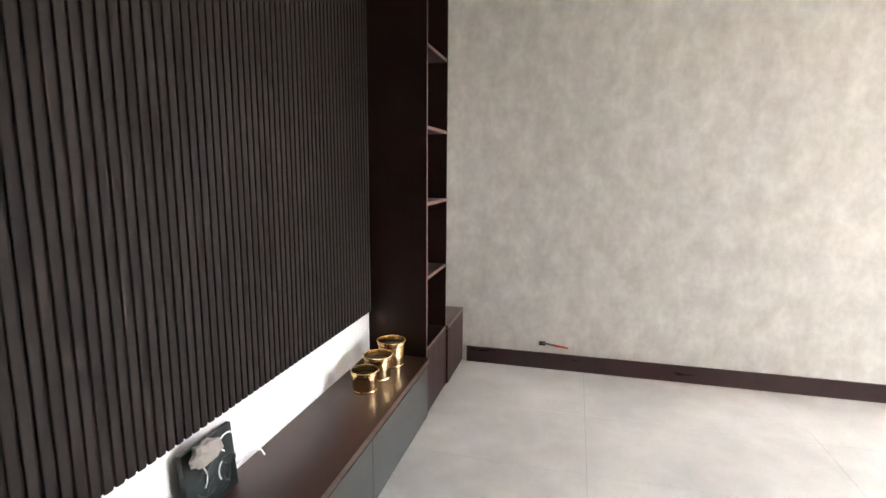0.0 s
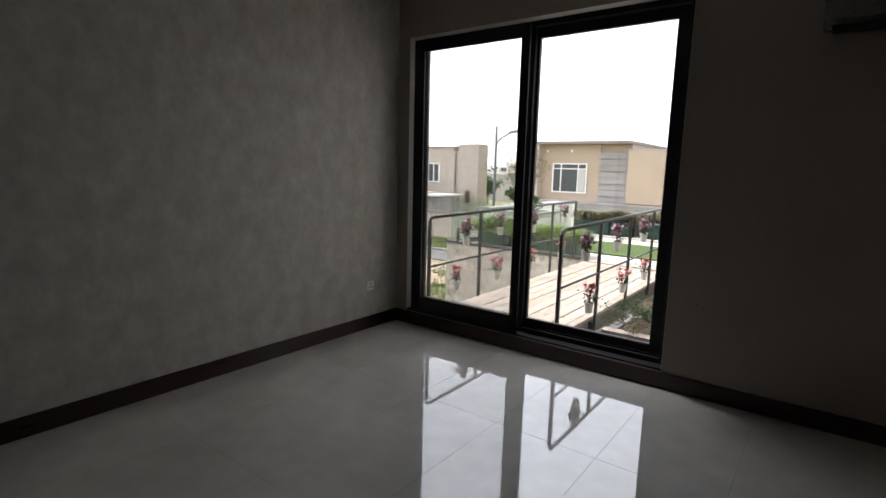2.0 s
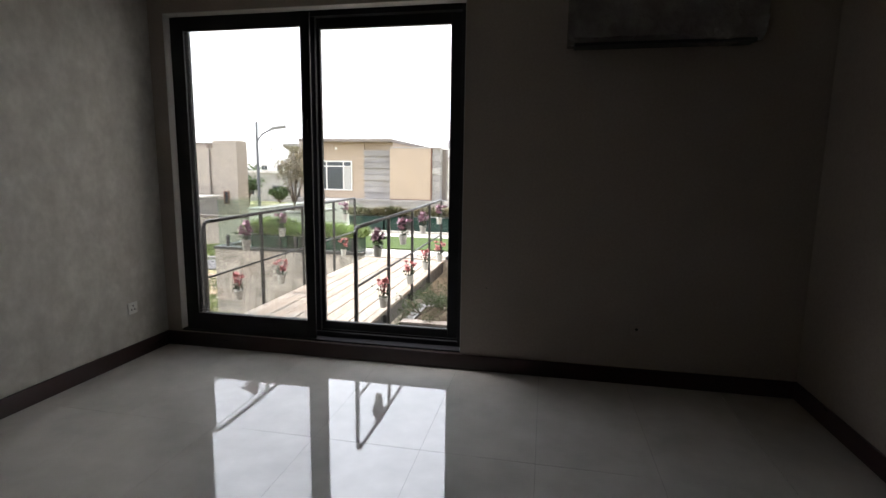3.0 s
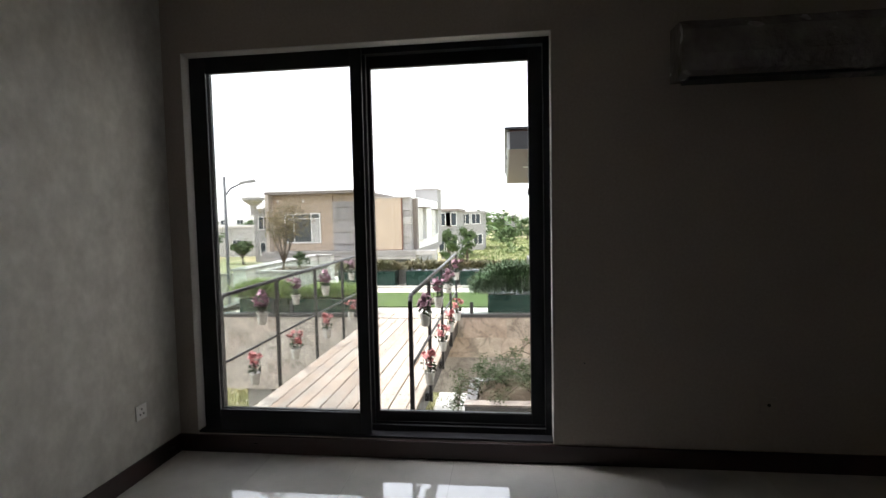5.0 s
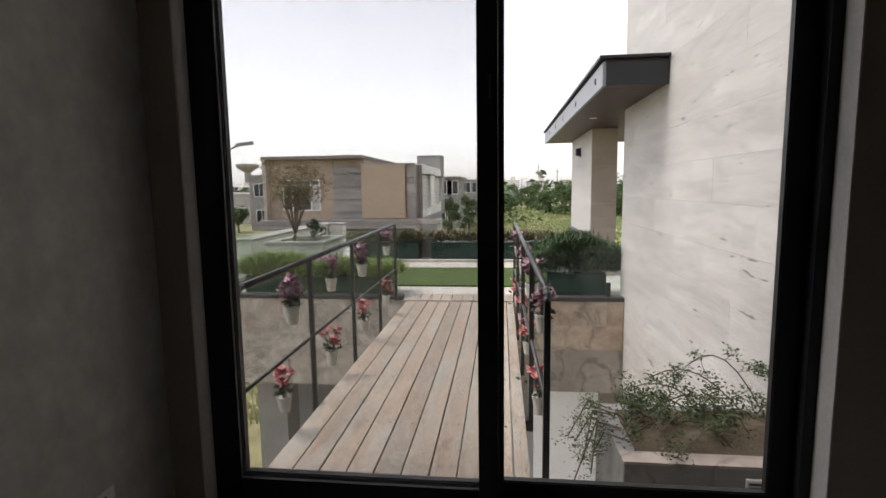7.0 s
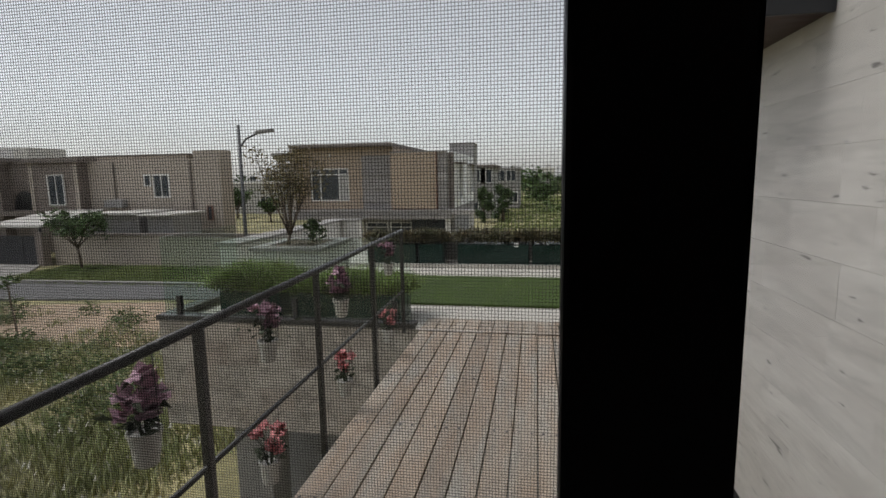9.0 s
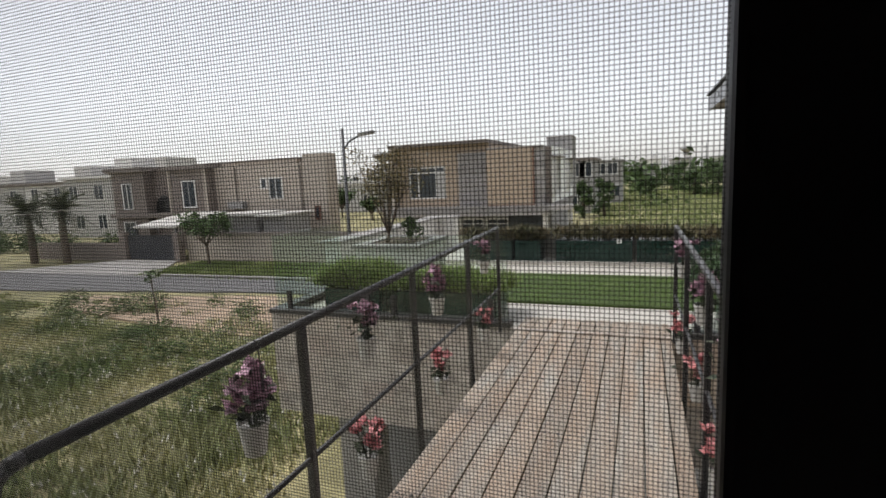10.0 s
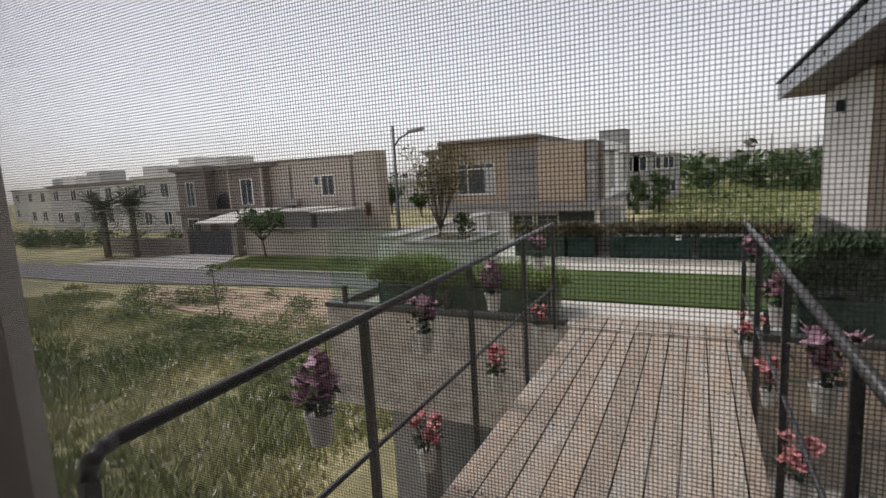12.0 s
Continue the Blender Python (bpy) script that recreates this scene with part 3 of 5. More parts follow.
for q in b.verts:
    k = 1 + 0.30 * noise.noise(q.co * 2.1) + 0.14 * noise.noise(q.co * 5.0)
    q.co = Vector((2.322 + 0.062 * k * q.co.x, -4.628 + 0.022 * k * q.co.y, CT + 0.198 + 0.040 * k * q.co.z))
part("corner_protector", b, M_BEIGE, art, "crumpled beige packing corner")
b = bent(bmesh.new(), [(2.18, -4.632, CT + 0.08), (2.13, -4.615, CT + 0.095), (2.09, -4.60, CT + 0.085), (2.08, -4.595, CT + 0.06)], 0.003, 6)
part("twine", b, M_WHITE, art, "loose white twine")

# cable end with an orange cap coming out of the wall over the skirting
cb = thing("cable_stub", (0.0, -3.70, 0.18), "short grey cable stub with an orange cap in the wall", "cable")
b = cube(0.0, 0.004, -3.80, -3.755, 0.165, 0.195)
part("wall_hole", b, M_DARKHOLE, cb)
part("cable", tube(bmesh.new(), (0.004, -3.775, 0.185), (0.018, -3.69, 0.176), 0.007, seg=8), M_STEEL, cb)
part("cap", tube(bmesh.new(), (0.018, -3.69, 0.176), (0.026, -3.60, 0.168), 0.009, 0.006, seg=8), M_RED, cb, "orange-red plastic cap")

# ---- outside: ground ----
GZ = -3.6
verts, faces = [], []
xs = [-600, -200, -90] + [-60 + 2.0 * i for i in range(46)] + [60, 200, 600]
ys = [-600, -100, -20, -4] + [0 + 2.0 * i for i in range(31)] + [90, 160, 300, 700]
for y in ys:
    for x in xs:
        h = 0.0
        if -24 < x < -3 and 5 < y < 15.5:
            h = 0.16 * noise.noise((x * 0.35, y * 0.35, 0)) + 0.05
        verts.append((x, y, GZ + h))
for j in range(len(ys) - 1):
    for i in range(len(xs) - 1):
        k = j * len(xs) + i
        faces.append((k, k + 1, k + 1 + len(xs), k + len(xs)))
tagged(raw("ground", verts, faces, M_GROUND), "rough green and dry grass ground reaching the horizon", kind="structure")


def strip(name, pts, z, th, material, label):
    b = bmesh.new()
    lo = [b.verts.new((x, y, z - th)) for x, y in pts]
    hi = [b.verts.new((x, y, z)) for x, y in pts]
    b.faces.new(hi)
    b.faces.new(lo[::-1])
    for i in range(len(pts)):
        j = (i + 1) % len(pts)
        b.faces.new((lo[i], lo[j], hi[j], hi[i]))
    return solo(name, b, material, label, kind="structure")


strip("road", [(-90, 15.6), (-30, 16.9), (-15.3, 18.85), (-8, 19.4), (60, 21.4), (60, 24.4), (-14, 21.6), (-24, 21.3), (-40, 20.8), (-90, 18.9)], GZ + 0.07, 0.25, M_ASPH, "grey asphalt street")
strip("driveway", [(-40, 20.85), (-25.3, 21.3), (-29.3, 26.55), (-34.2, 26.2)], GZ + 0.09, 0.2, M_CONC, "pale grey concrete driveway")
strip("kerb", [(-24.8, 21.32), (-14, 21.62), (10, 22.5), (10, 22.7), (-14, 21.82), (-24.8, 21.52)], GZ + 0.19, 0.3, M_CONC, "concrete kerb")
strip("sand_patch", [(-22, 14.3), (-16, 13.2), (-11, 12.8), (-8.5, 15.2), (-10.5, 17.4), (-14, 18.1), (-20, 16.9), (-25, 16.4)], GZ + 0.13, 0.2, M_SAND, "bare sandy soil beside the street")
strip("paving_below", [(0.2, 0.4), (2.7, 0.4), (2.7, 13), (0.2, 13)], GZ + 0.10, 0.2, M_PAVE, "pale paved yard under the bridge")

# grass of the vacant lot, thick near by
rng = random.Random(7)
verts, faces, v2, f2 = [], [], [], []


def blade_tuft(vs, fs, x, y, z, n, h, w):
    for _ in range(n):
        a, lean = rng.uniform(0, 6.28), rng.uniform(0.1, 0.7)
        hh = h * rng.uniform(0.5, 1.3)
        bx, by = x + rng.gauss(0, 0.12), y + rng.gauss(0, 0.12)
        k = len(vs)
        vs.extend([(bx - w * math.sin(a), by + w * math.cos(a), z), (bx + w * math.sin(a), by - w * math.cos(a), z), (bx + hh * lean * math.cos(a), by + hh * lean * math.sin(a), z + hh)])
        fs.append((k, k + 1, k + 2))


for _ in range(20000):
    x, y = -30 * rng.random() ** 1.25, 0.6 + 15.4 * rng.random()
    if noise.noise((x * 0.18, y * 0.18, 3)) < -0.42 or (y > 13 and noise.noise((x * 0.4, y * 0.4, 5)) < 0.1):
        continue
    blade_tuft(verts, faces, x, y, GZ + 0.02, 6, rng.uniform(0.10, 0.32), 0.03)
    if rng.random() < 0.05:
        blade_tuft(v2, f2, x, y, GZ + 0.25, 4, 0.10, 0.03)
fv, ff_ = [], []
for _ in range(6000):
    blade_tuft(fv, ff_, rng.uniform(-27, -6), rng.uniform(21.4, 26.5), GZ, 5, 0.16, 0.05)
for _ in range(30000):
    x, y = rng.uniform(-3, 60), 38 + 90 * rng.random() ** 1.3
    tall = 0.5 + 0.5 * noise.noise((x * 0.12, y * 0.12, 9))
    blade_tuft(fv, ff_, x, y, GZ, 4, 0.10 + 0.32 * tall * rng.random(), 0.06)
tagged(raw("meadow_grass", fv, ff_, M_FIELD), "green meadow grass of the open field", "grass", kind="stuff")
tagged(raw("field_grass", verts, faces, M_GRASSB), "uneven yellow-green wild grass on the vacant lot", "grass", kind="stuff")
tagged(raw("seed_heads", v2, f2, M_PALEFL), "pale dry seed heads among the wild grass", "grass", kind="stuff")

# ---- the timber bridge ----
DZ = 0.03
bridge = thing("timber_bridge", (0.8, 2.5, DZ), "weathered timber plank footbridge from window to terrace", "bridge")
DX0, DX1, NB, bw = 0.137, 1.455, 9, 0.1375
base_plank = None
for i in range(NB):
    x0 = DX0 + i * bw
    if base_plank is None:
        base_plank = part("plank", cube(x0 + 0.003, x0 + bw - 0.005, 0.302, 4.82, DZ - 0.03, DZ, 0.004), M_DECK, bridge)
        first = x0
    else:
        p = new("plank", base_plank.data)
        p.parent = bridge
        p.location = (x0 - first, 0, rng.uniform(-0.003, 0.003))
part("plank", cube(DX0 + NB * bw + 0.003, DX1, 0.302, 4.82, DZ - 0.03, DZ, 0.004), M_DECK, bridge)
for x in (DX0 + 0.01, (DX0 + DX1) / 2 - 0.03, DX1 - 0.07):
    part("beam", cube(x, x + 0.06, 0.304, 4.352, DZ - 0.20, DZ - 0.0315), M_RAIL, bridge, "dark steel joist")
b = bmesh.new()
for y in (0.36, 1.06, 1.80, 2.54, 3.28, 4.02):
    for i in range(NB):
        for d in (0.03, bw - 0.035):
            tube(b, (DX0 + i * bw + d, y, DZ - 0.001), (DX0 + i * bw + d, y, DZ + 0.0036), 0.0075, seg=6)
tagged(part("screws", b, M_RAIL, bridge, "small dark screw heads"), kind="stuff")

# the railings stand a little askew to the planks
ASKEW = 0.012

POSTS = [0.35, 1.285, 2.25, 3.215, 4.06]


def railing(x, side, label):
    t = thing("bridge_railing", (x, 2.2, DZ), label, "railing", group="bridge railings")
    def top(y):
        return 0.974 + 0.0093 * (y - POSTS[0])
    r = 0.0165
    # handrail with a rounded drop at the near end
    part("handrail", bent(bmesh.new(), [(x, POSTS[0], 0.92), (x, POSTS[0] + 0.008, 0.952), (x, POSTS[0] + 0.03, 0.969), (x, POSTS[0] + 0.06, top(POSTS[0])), (x, POSTS[-1], top(POSTS[-1]))], r, 12), M_RAIL, t, smooth=True)
    part("mid_rail", tube(bmesh.new(), (x, POSTS[0], 0.482), (x, POSTS[-1], 0.482), 0.0105, seg=8), M_RAIL, t, smooth=True)
    for k, y in enumerate(POSTS):
        z0 = 0.10 if k == 4 else -0.10
        p = cube(x - 0.0145, x + 0.0145, y - 0.0145, y + 0.0145, z0, top(y) - 0.01 if k else 0.925, 0.003)
        po = part("post", p, M_RAIL, t)
        if k < 4:
            xa = x + side * 0.0145
            part("bracket", cube(min(xa, xa + side * 0.04), max(xa, xa + side * 0.04), y - 0.03, y + 0.03, -0.09, -0.02, 0.002), M_RAIL, po)
    t.rotation_euler[2] = ASKEW
    return t


railing(0.096, 1, "dark metal railing of the footbridge with flower pots")
railing(1.484, -1, "dark metal railing of the footbridge with flower pots")


def flower_pot(petal, label, seed, leaves=26, heads=10, big=1.0):
    r = random.Random(seed)
    t = thing("flower_pot", (0, 0, 0), label, "flower pot", group="artificial flower pots on the railings")
    b = lathe(bmesh.new(), [(0.032, 0), (0.036, 0.004), (0.047, 0.095), (0.052, 0.10), (0.052, 0.115), (0.048, 0.115), (0.044, 0.10)], seg=16)
    part("pot", b, M_POT, t, "white tapered pot", smooth=False)
    b = bmesh.new()
    tips = []
    for k in range(heads):
        a, l = r.uniform(0, 6.28), r.uniform(0.01, 0.075)
        z = r.uniform(0.17, 0.29)
        tip = (l * math.cos(a), l * math.sin(a), z)
        bent(b, [(0.01 * math.cos(a), 0.01 * math.sin(a), 0.09), (0.55 * tip[0], 0.55 * tip[1], 0.06 + z * 0.55), tip], 0.0028, 5)
        tips.append(tip)
    part("stems", b, M_LEAF, t)
    v, f = leaf_cloud(r, [(0, 0, 0.15, 0.035), (0, 0, 0.2, 0.045)], leaves, 0.04, 0.026)
    raw("leaves", v, f, M_LEAF, t, "dark green leaves")
    v, f = [], []
    for tx, ty, tz in tips:
        for k in range(11):
            a, e = r.uniform(0, 6.28), r.uniform(-0.5, 0.9)
            d = Vector((math.cos(a) * math.cos(e), math.sin(a) * math.cos(e), math.sin(e)))
            s = Vector((-math.sin(a), math.cos(a), 0))
            c = Vector((tx, ty, tz))
            R = r.uniform(0.030, 0.050) * big
            n = len(v)
            v += [c, c + d * R * 0.6 + s * R * 0.55, c + d * R + Vector((0, 0, 0.25 * R)), c + d * R * 0.6 - s * R * 0.55]
            f.append((n, n + 1, n + 2, n + 3))
    raw("blossoms", v, f, petal, t, "clustered cloth petals")
    b = bent(bmesh.new(), [(0.050, 0, 0.105), (0.056, 0, 0.20), (0.052, 0, 0.37), (0.046, 0, 0.388), (0.034, 0, 0.392)], 0.0022, 5)
    part("hook", b, M_RAIL, t)
    return t


pinks = [flower_pot(M_PINK, "white pot of coral artificial flowers hung on a railing", 21 + k) for k in range(2)]
mauves = [flower_pot(M_MAUVE, "white pot of mauve artificial flowers hung on a railing", 31 + k, 40, 9, 1.15) for k in range(2)]
left_x, right_x = 0.096, 1.484
hung = []
for y in (1.05, 1.78, 2.68, 3.72):
    hung.append((left_x, y, 1.004, 0, mauves))
for y in (0.88, 1.73, 2.68, 3.64):
    hung.append((left_x, y, 0.495, 0, pinks))
for y in (0.84, 1.72, 2.68, 3.76):
    hung.append((right_x, y, 1.004, 180, mauves))
for y in (1.00, 2.02, 2.86, 3.80):
    hung.append((right_x, y, 0.495, 180, pinks))
for k, (x, y, z, turn, fam) in enumerate(hung):
    src = fam[k % 2]
    s = random.Random(k).uniform(0.82, 0.98)
    away = -1 if turn == 0 else 1
    m = pose(x - ASKEW * (y - 2.2) + away * 0.034 * s, y, z - 0.392 * s, random.Random(k + 50).uniform(-4, 4), 0, turn) @ Matrix.Scale(s, 4)
    m.translation.z += (0.0093 * (y - 0.37) - 0.011) if z > 0.9 else 0
    c = copy_thing(src, m)
    c.matrix_basis = m
for t in pinks + mauves:
    for o in list(t.children_recursive) + [t]:
        bpy.data.objects.remove(o)

# ---- the roof terrace ----
TYF, TX_L = 4.36, -2.62
solo("pilaster_below", cube(2.50, 2.72, 4.37, 4.438, GZ, -1.085, 0.004), M_VILLA, "brown stone pilaster under the terrace", kind="structure")
b = cube(TX_L + 0.02, 6.0, TYF + 0.02, 10.4, -1.07, -0.02)
solo("terrace_slab", b, M_CONC, "thick concrete slab of the roof terrace", kind="structure")
solo("terrace_paving", cube(TX_L + 0.03, 3.4, TYF + 0.02, 10.3, -0.018, 0.006), M_PAVE, "pale stone paving of the terrace", kind="structure")
solo("lawn_strip", cube(-2.3, 2.7, 5.42, 7.08, 0.008, 0.03, 0.006), M_TURF, "bright green artificial lawn strip", "lawn", kind="structure")
solo("coping_front", cube(TX_L - 0.02, 0.095, TYF - 0.03, TYF + 0.12, 0.05, 0.10, 0.004), M_COPING, "dark stone coping of the terrace", kind="structure")
solo("coping_front", cube(1.485, 2.755, TYF - 0.03, TYF + 0.12, 0.05, 0.10, 0.004), M_COPING, "dark stone coping of the terrace", kind="structure")
solo("coping_side", cube(TX_L - 0.02, TX_L + 0.13, TYF + 0.122, 5.8, 0.05, 0.10, 0.004), M_COPING, "dark stone coping of the terrace", kind="structure")
# upstand under the coping
solo("terrace_upstand", cube(TX_L + 0.02, 0.09, TYF + 0.02, TYF + 0.10, -0.018, 0.048), M_CONC, "concrete upstand", kind="structure")
solo("terrace_upstand", cube(1.49, 2.75, TYF + 0.02, TYF + 0.10, -0.018, 0.048), M_CONC, "concrete upstand", kind="structure")
# columns and back wall of the open floor under the terrace
for x, y in ((-1.75, 4.7), (1.75, 9.0), (-1.75, 9.5), (2.30, 5.2)):
    solo("column_below", cube(x - 0.2, x + 0.2, y - 0.2, y + 0.2, GZ, -1.072), M_CONC, "pale square column under the terrace", kind="structure")
solo("wall_below", cube(1.72, 3.4, 4.44, 4.56, GZ, -1.085), M_WHITE, "white painted wall under the terrace", kind="structure")
solo("wall_below", cube(-2.5, -1.2, 5.6, 5.8, GZ, -1.072), M_GREYWALL, "grey wall under the terrace", kind="structure")

# frameless glass guard on the coping
guard = thing("glass_guard", (-1.2, TYF + 0.05, 0.1), "frameless green-tinted glass guard along the terrace edge", "glass railing")
for x0, x1 in ((TX_L + 0.05, -1.28), (-1.26, 0.06)):
    g = part("glass_pane", cube(x0, x1, TYF + 0.035, TYF + 0.047, 0.102, 0.905), M_NETGLASS, guard)
    g.visible_shadow = False
g = part("glass_pane", cube(TX_L + 0.04, TX_L + 0.052, TYF + 0.05, 5.75, 0.102, 0.905), M_NETGLASS, guard)
g.visible_shadow = False
for x in (-2.40, -1.42, -1.12, -0.1):
    part("clamp", cube(x - 0.025, x + 0.025, TYF + 0.02, TYF + 0.062, 0.10, 0.30, 0.004), M_RAIL, guard)
guard2 = thing("glass_guard", (2.1, TYF + 0.05, 0.1), "frameless green-tinted glass guard beside the white wall", "glass railing")
g = part("glass_pane", cube(1.52, 2.74, TYF + 0.035, TYF + 0.047, 0.102, 0.72), M_NETGLASS, guard2)
g.visible_shadow = False
for x in (1.65, 2.58):
    part("clamp", cube(x - 0.025, x + 0.025, TYF + 0.02, TYF + 0.062, 0.10, 0.27, 0.004), M_RAIL, guard2)


def hedge_box(x0, x1, y0, y1, z0, zb, zt, n, material, box_mat, label, size=0.05, dome=0.0, bulge=0.0, wid=0.12):
    t = thing("planter_hedge", ((x0 + x1) / 2, (y0 + y1) / 2, z0), label, "planter")
    part("planter", cube(x0, x1, y0, y1, z0, zb, 0.008), box_mat, t, "dark green planter box")
    r = random.Random(int(abs(x0 * 100) + abs(y0 * 31)))
    v, f = [], []
    for _ in range(n):
        u = r.uniform(-1, 1)
        x, y = (x0 + x1) / 2 + u * ((x1 - x0) / 2 + bulge), r.uniform(y0, y1)
        top = zt - dome * u * u + 0.12 * noise.noise((x * 2.2, y * 2.2, 1)) + 0.05 * noise.noise((x * 7, y * 7, 2))
        z = zb + (top - zb) * (r.random() ** 0.7)
        a = r.uniform(0, 6.28)
        out = 0.5 + 0.5 * r.random()
        d = Vector((math.cos(a) * out, math.sin(a) * out, r.uniform(0.4, 1.3))).normalized()
        s = Vector((-math.sin(a), math.cos(a), 0))
        L = size * r.uniform(0.7, 1.6)
        p = Vector((x, y, z)) + Vector((r.gauss(0, 0.05), r.gauss(0, 0.05), 0))
        k = len(v)
        v += [p - s * L * wid, p + s * L * wid, p + d * L + Vector((0, 0, -0.2 * L))]
        f.append((k, k + 1, k + 2))
    raw("foliage", v, f, material, t, "dense fine foliage")
    return t


hedge_box(-2.12, -1.42, 4.66, 5.1, 0.008, 0.28, 0.46, 8000, M_FERN, M_DKNET, "bushy light green fern planter behind the glass", 0.17, 0.10, 0.08, 0.03)
hedge_box(-1.22, -0.12, 4.66, 5.1, 0.008, 0.28, 0.40, 9500, M_FERN, M_DKNET, "bushy light green fern planter beside the footbridge", 0.16, 0.08, 0.06, 0.03)
hedge_box(1.88, 2.60, 4.62, 5.15, 0.008, 0.34, 0.80, 13000, M_HEDGE, M_DKNET, "dense dark green hedge planter beside the white wall", 0.085, 0.24, 0.20, 0.09)
solo("wall_back", cube(-1.55, 2.4, 8.62, 8.72, 0.008, 0.38), M_CONC, "low concrete kerb wall behind the planters", kind="structure")
for x0, x1 in ((-1.6, -0.76), (-0.71, -0.30), (-0.05, 1.10), (1.16, 2.3)):
    hedge_box(x0, x1, 8.05, 8.5, 0.008, 0.365, 0.50, 2200, M_DRYSHRUB, M_DKNET, "long dark green planter with low straggly shrubs", 0.13, 0.0, 0.04, 0.07)
solo("back_upstand", cube(-2.3, 3.3, 8.0 - 0.14, 8.0, 0.008, 0.05), M_PAVE, "pale stone kerb behind the lawn", kind="structure")

tag = thing("planter_tag", (0.912, 8.04, 0.36), "small white square tag on a planter box", "tag")
part("plate", cube(0.875, 0.95, 8.030, 8.049, 0.325, 0.40, 0.003), M_SOCKET, tag)
part("bar", cube(0.89, 0.935, 8.027, 8.0298, 0.355, 0.37), M_STEEL, tag, "grey line of print")

# parapet of the far side and planter with a bare tree
par = thing("terrace_parapet", (-2.6, 7.7, 0), "white low parapet with dark coping", "parapet", kind="structure")
part("wall", cube(-2.88, -2.62, 5.85, 9.75, 0.008, 0.62), M_STONEW, par)
part("wall", cube(-2.60, -2.28, 9.5, 9.75, 0.008, 0.62), M_STONEW, par)
part("coping", cube(-2.92, -2.58, 5.82, 9.78, 0.622, 0.66, 0.004), M_CONC, par)
part("coping", cube(-2.578, -2.24, 9.47, 9.78, 0.622, 0.66, 0.004), M_CONC, par)
pl = thing("tree_planter", (-1.9, 6.1, 0), "pale stone planter box with a small spreading tree", "planter")
part("planter_wall", cube(-2.20, -1.34, 5.52, 6.52, 0.008, 0.60, 0.006), M_STONEW, pl)
b = cube(-2.24, -1.30, 5.48, 5.64, 0.602, 0.65, 0.004)
box(b, -2.24, -1.30, 6.40, 6.56, 0.602, 0.65, 0.004)
box(b, -2.24, -2.08, 5.642, 6.398, 0.602, 0.65, 0.004)
box(b, -1.46, -1.30, 5.642, 6.398, 0.602, 0.65, 0.004)
part("rim", b, M_CONC, pl, "grey stone rim")
part("soil", cube(-2.078, -1.462, 5.644, 6.396, 0.602, 0.63), M_SOIL, pl)


def tree(name, at, height, spread, leaf_mat, n_leaves, leaf, label, seed, trunk_r=0.05, limbs=7, fork=0.3, group=""):
    r = random.Random(seed)
    t = thing(name, at, label, "tree", group)
    base = Vector(at)
    bt = bmesh.new()
    top = base + Vector((r.uniform(-0.05, 0.05) * height, r.uniform(-0.05, 0.05) * height, height * fork))
    tube(bt, base, top, trunk_r, trunk_r * 0.75, 9)
    part("trunk", bt, M_BARK, t, smooth=True)
    ends = []
    bl = bmesh.new()
    for k in range(limbs):
        a = 6.28 * k / limbs + r.uniform(-0.4, 0.4)
        out = spread * r.uniform(0.25, 0.75)
        mid = top + Vector((math.cos(a) * out * 0.45, math.sin(a) * out * 0.45, height * (1 - fork) * r.uniform(0.25, 0.45)))
        tip = top + Vector((math.cos(a) * out, math.sin(a) * out, height * (1 - fork) * r.uniform(0.55, 0.95)))
        tube(bl, top, mid, trunk_r * 0.6, trunk_r * 0.38, 7)
        tube(bl, mid, tip, trunk_r * 0.38, trunk_r * 0.12, 6)
        for q in range(3):
            s = mid.lerp(tip, r.uniform(0.2, 0.9))
            e = s + Vector((r.uniform(-1, 1), r.uniform(-1, 1), r.uniform(0.1, 1))) * spread * 0.3
            tube(bl, s, e, trunk_r * 0.16, trunk_r * 0.05, 5)
            ends.append((e.x, e.y, e.z, spread * 0.13))
        ends.append((tip.x, tip.y, tip.z, spread * 0.14))
        ends.append((mid.x, mid.y, mid.z + 0.1 * height, spread * 0.12))
    part("limbs", bl, M_BARK, t, smooth=True)
    v, f = leaf_cloud(r, ends, n_leaves, 0.1, leaf)
    raw("crown", v, f, leaf_mat, t, "uneven leafy crown with gaps")
    return t


tree("small_tree", (-1.93, 5.9, 0.62), 1.25, 0.56, M_DRYLEAF, 2900, 0.021, "small spreading tree with sparse brownish leaves in a planter", 5, 0.026, 11, 0.10)
sh = thing("shrub", (-1.62, 6.0, 0.63), "small leafy shrub beside the tree", "shrub")
v, f = leaf_cloud(random.Random(3), [(-1.62, 6.0, 0.72, 0.06), (-1.70, 6.05, 0.84, 0.05), (-1.55, 5.95, 0.82, 0.05), (-1.6, 5.95, 0.92, 0.03)], 260, 0.06, 0.034)
raw("foliage", v, f, M_TREE, sh)
part("stems", bent(bmesh.new(), [(-1.62, 6.0, 0.62), (-1.65, 6.02, 0.72), (-1.68, 6.05, 0.85)], 0.01, 6), M_BARK, sh)

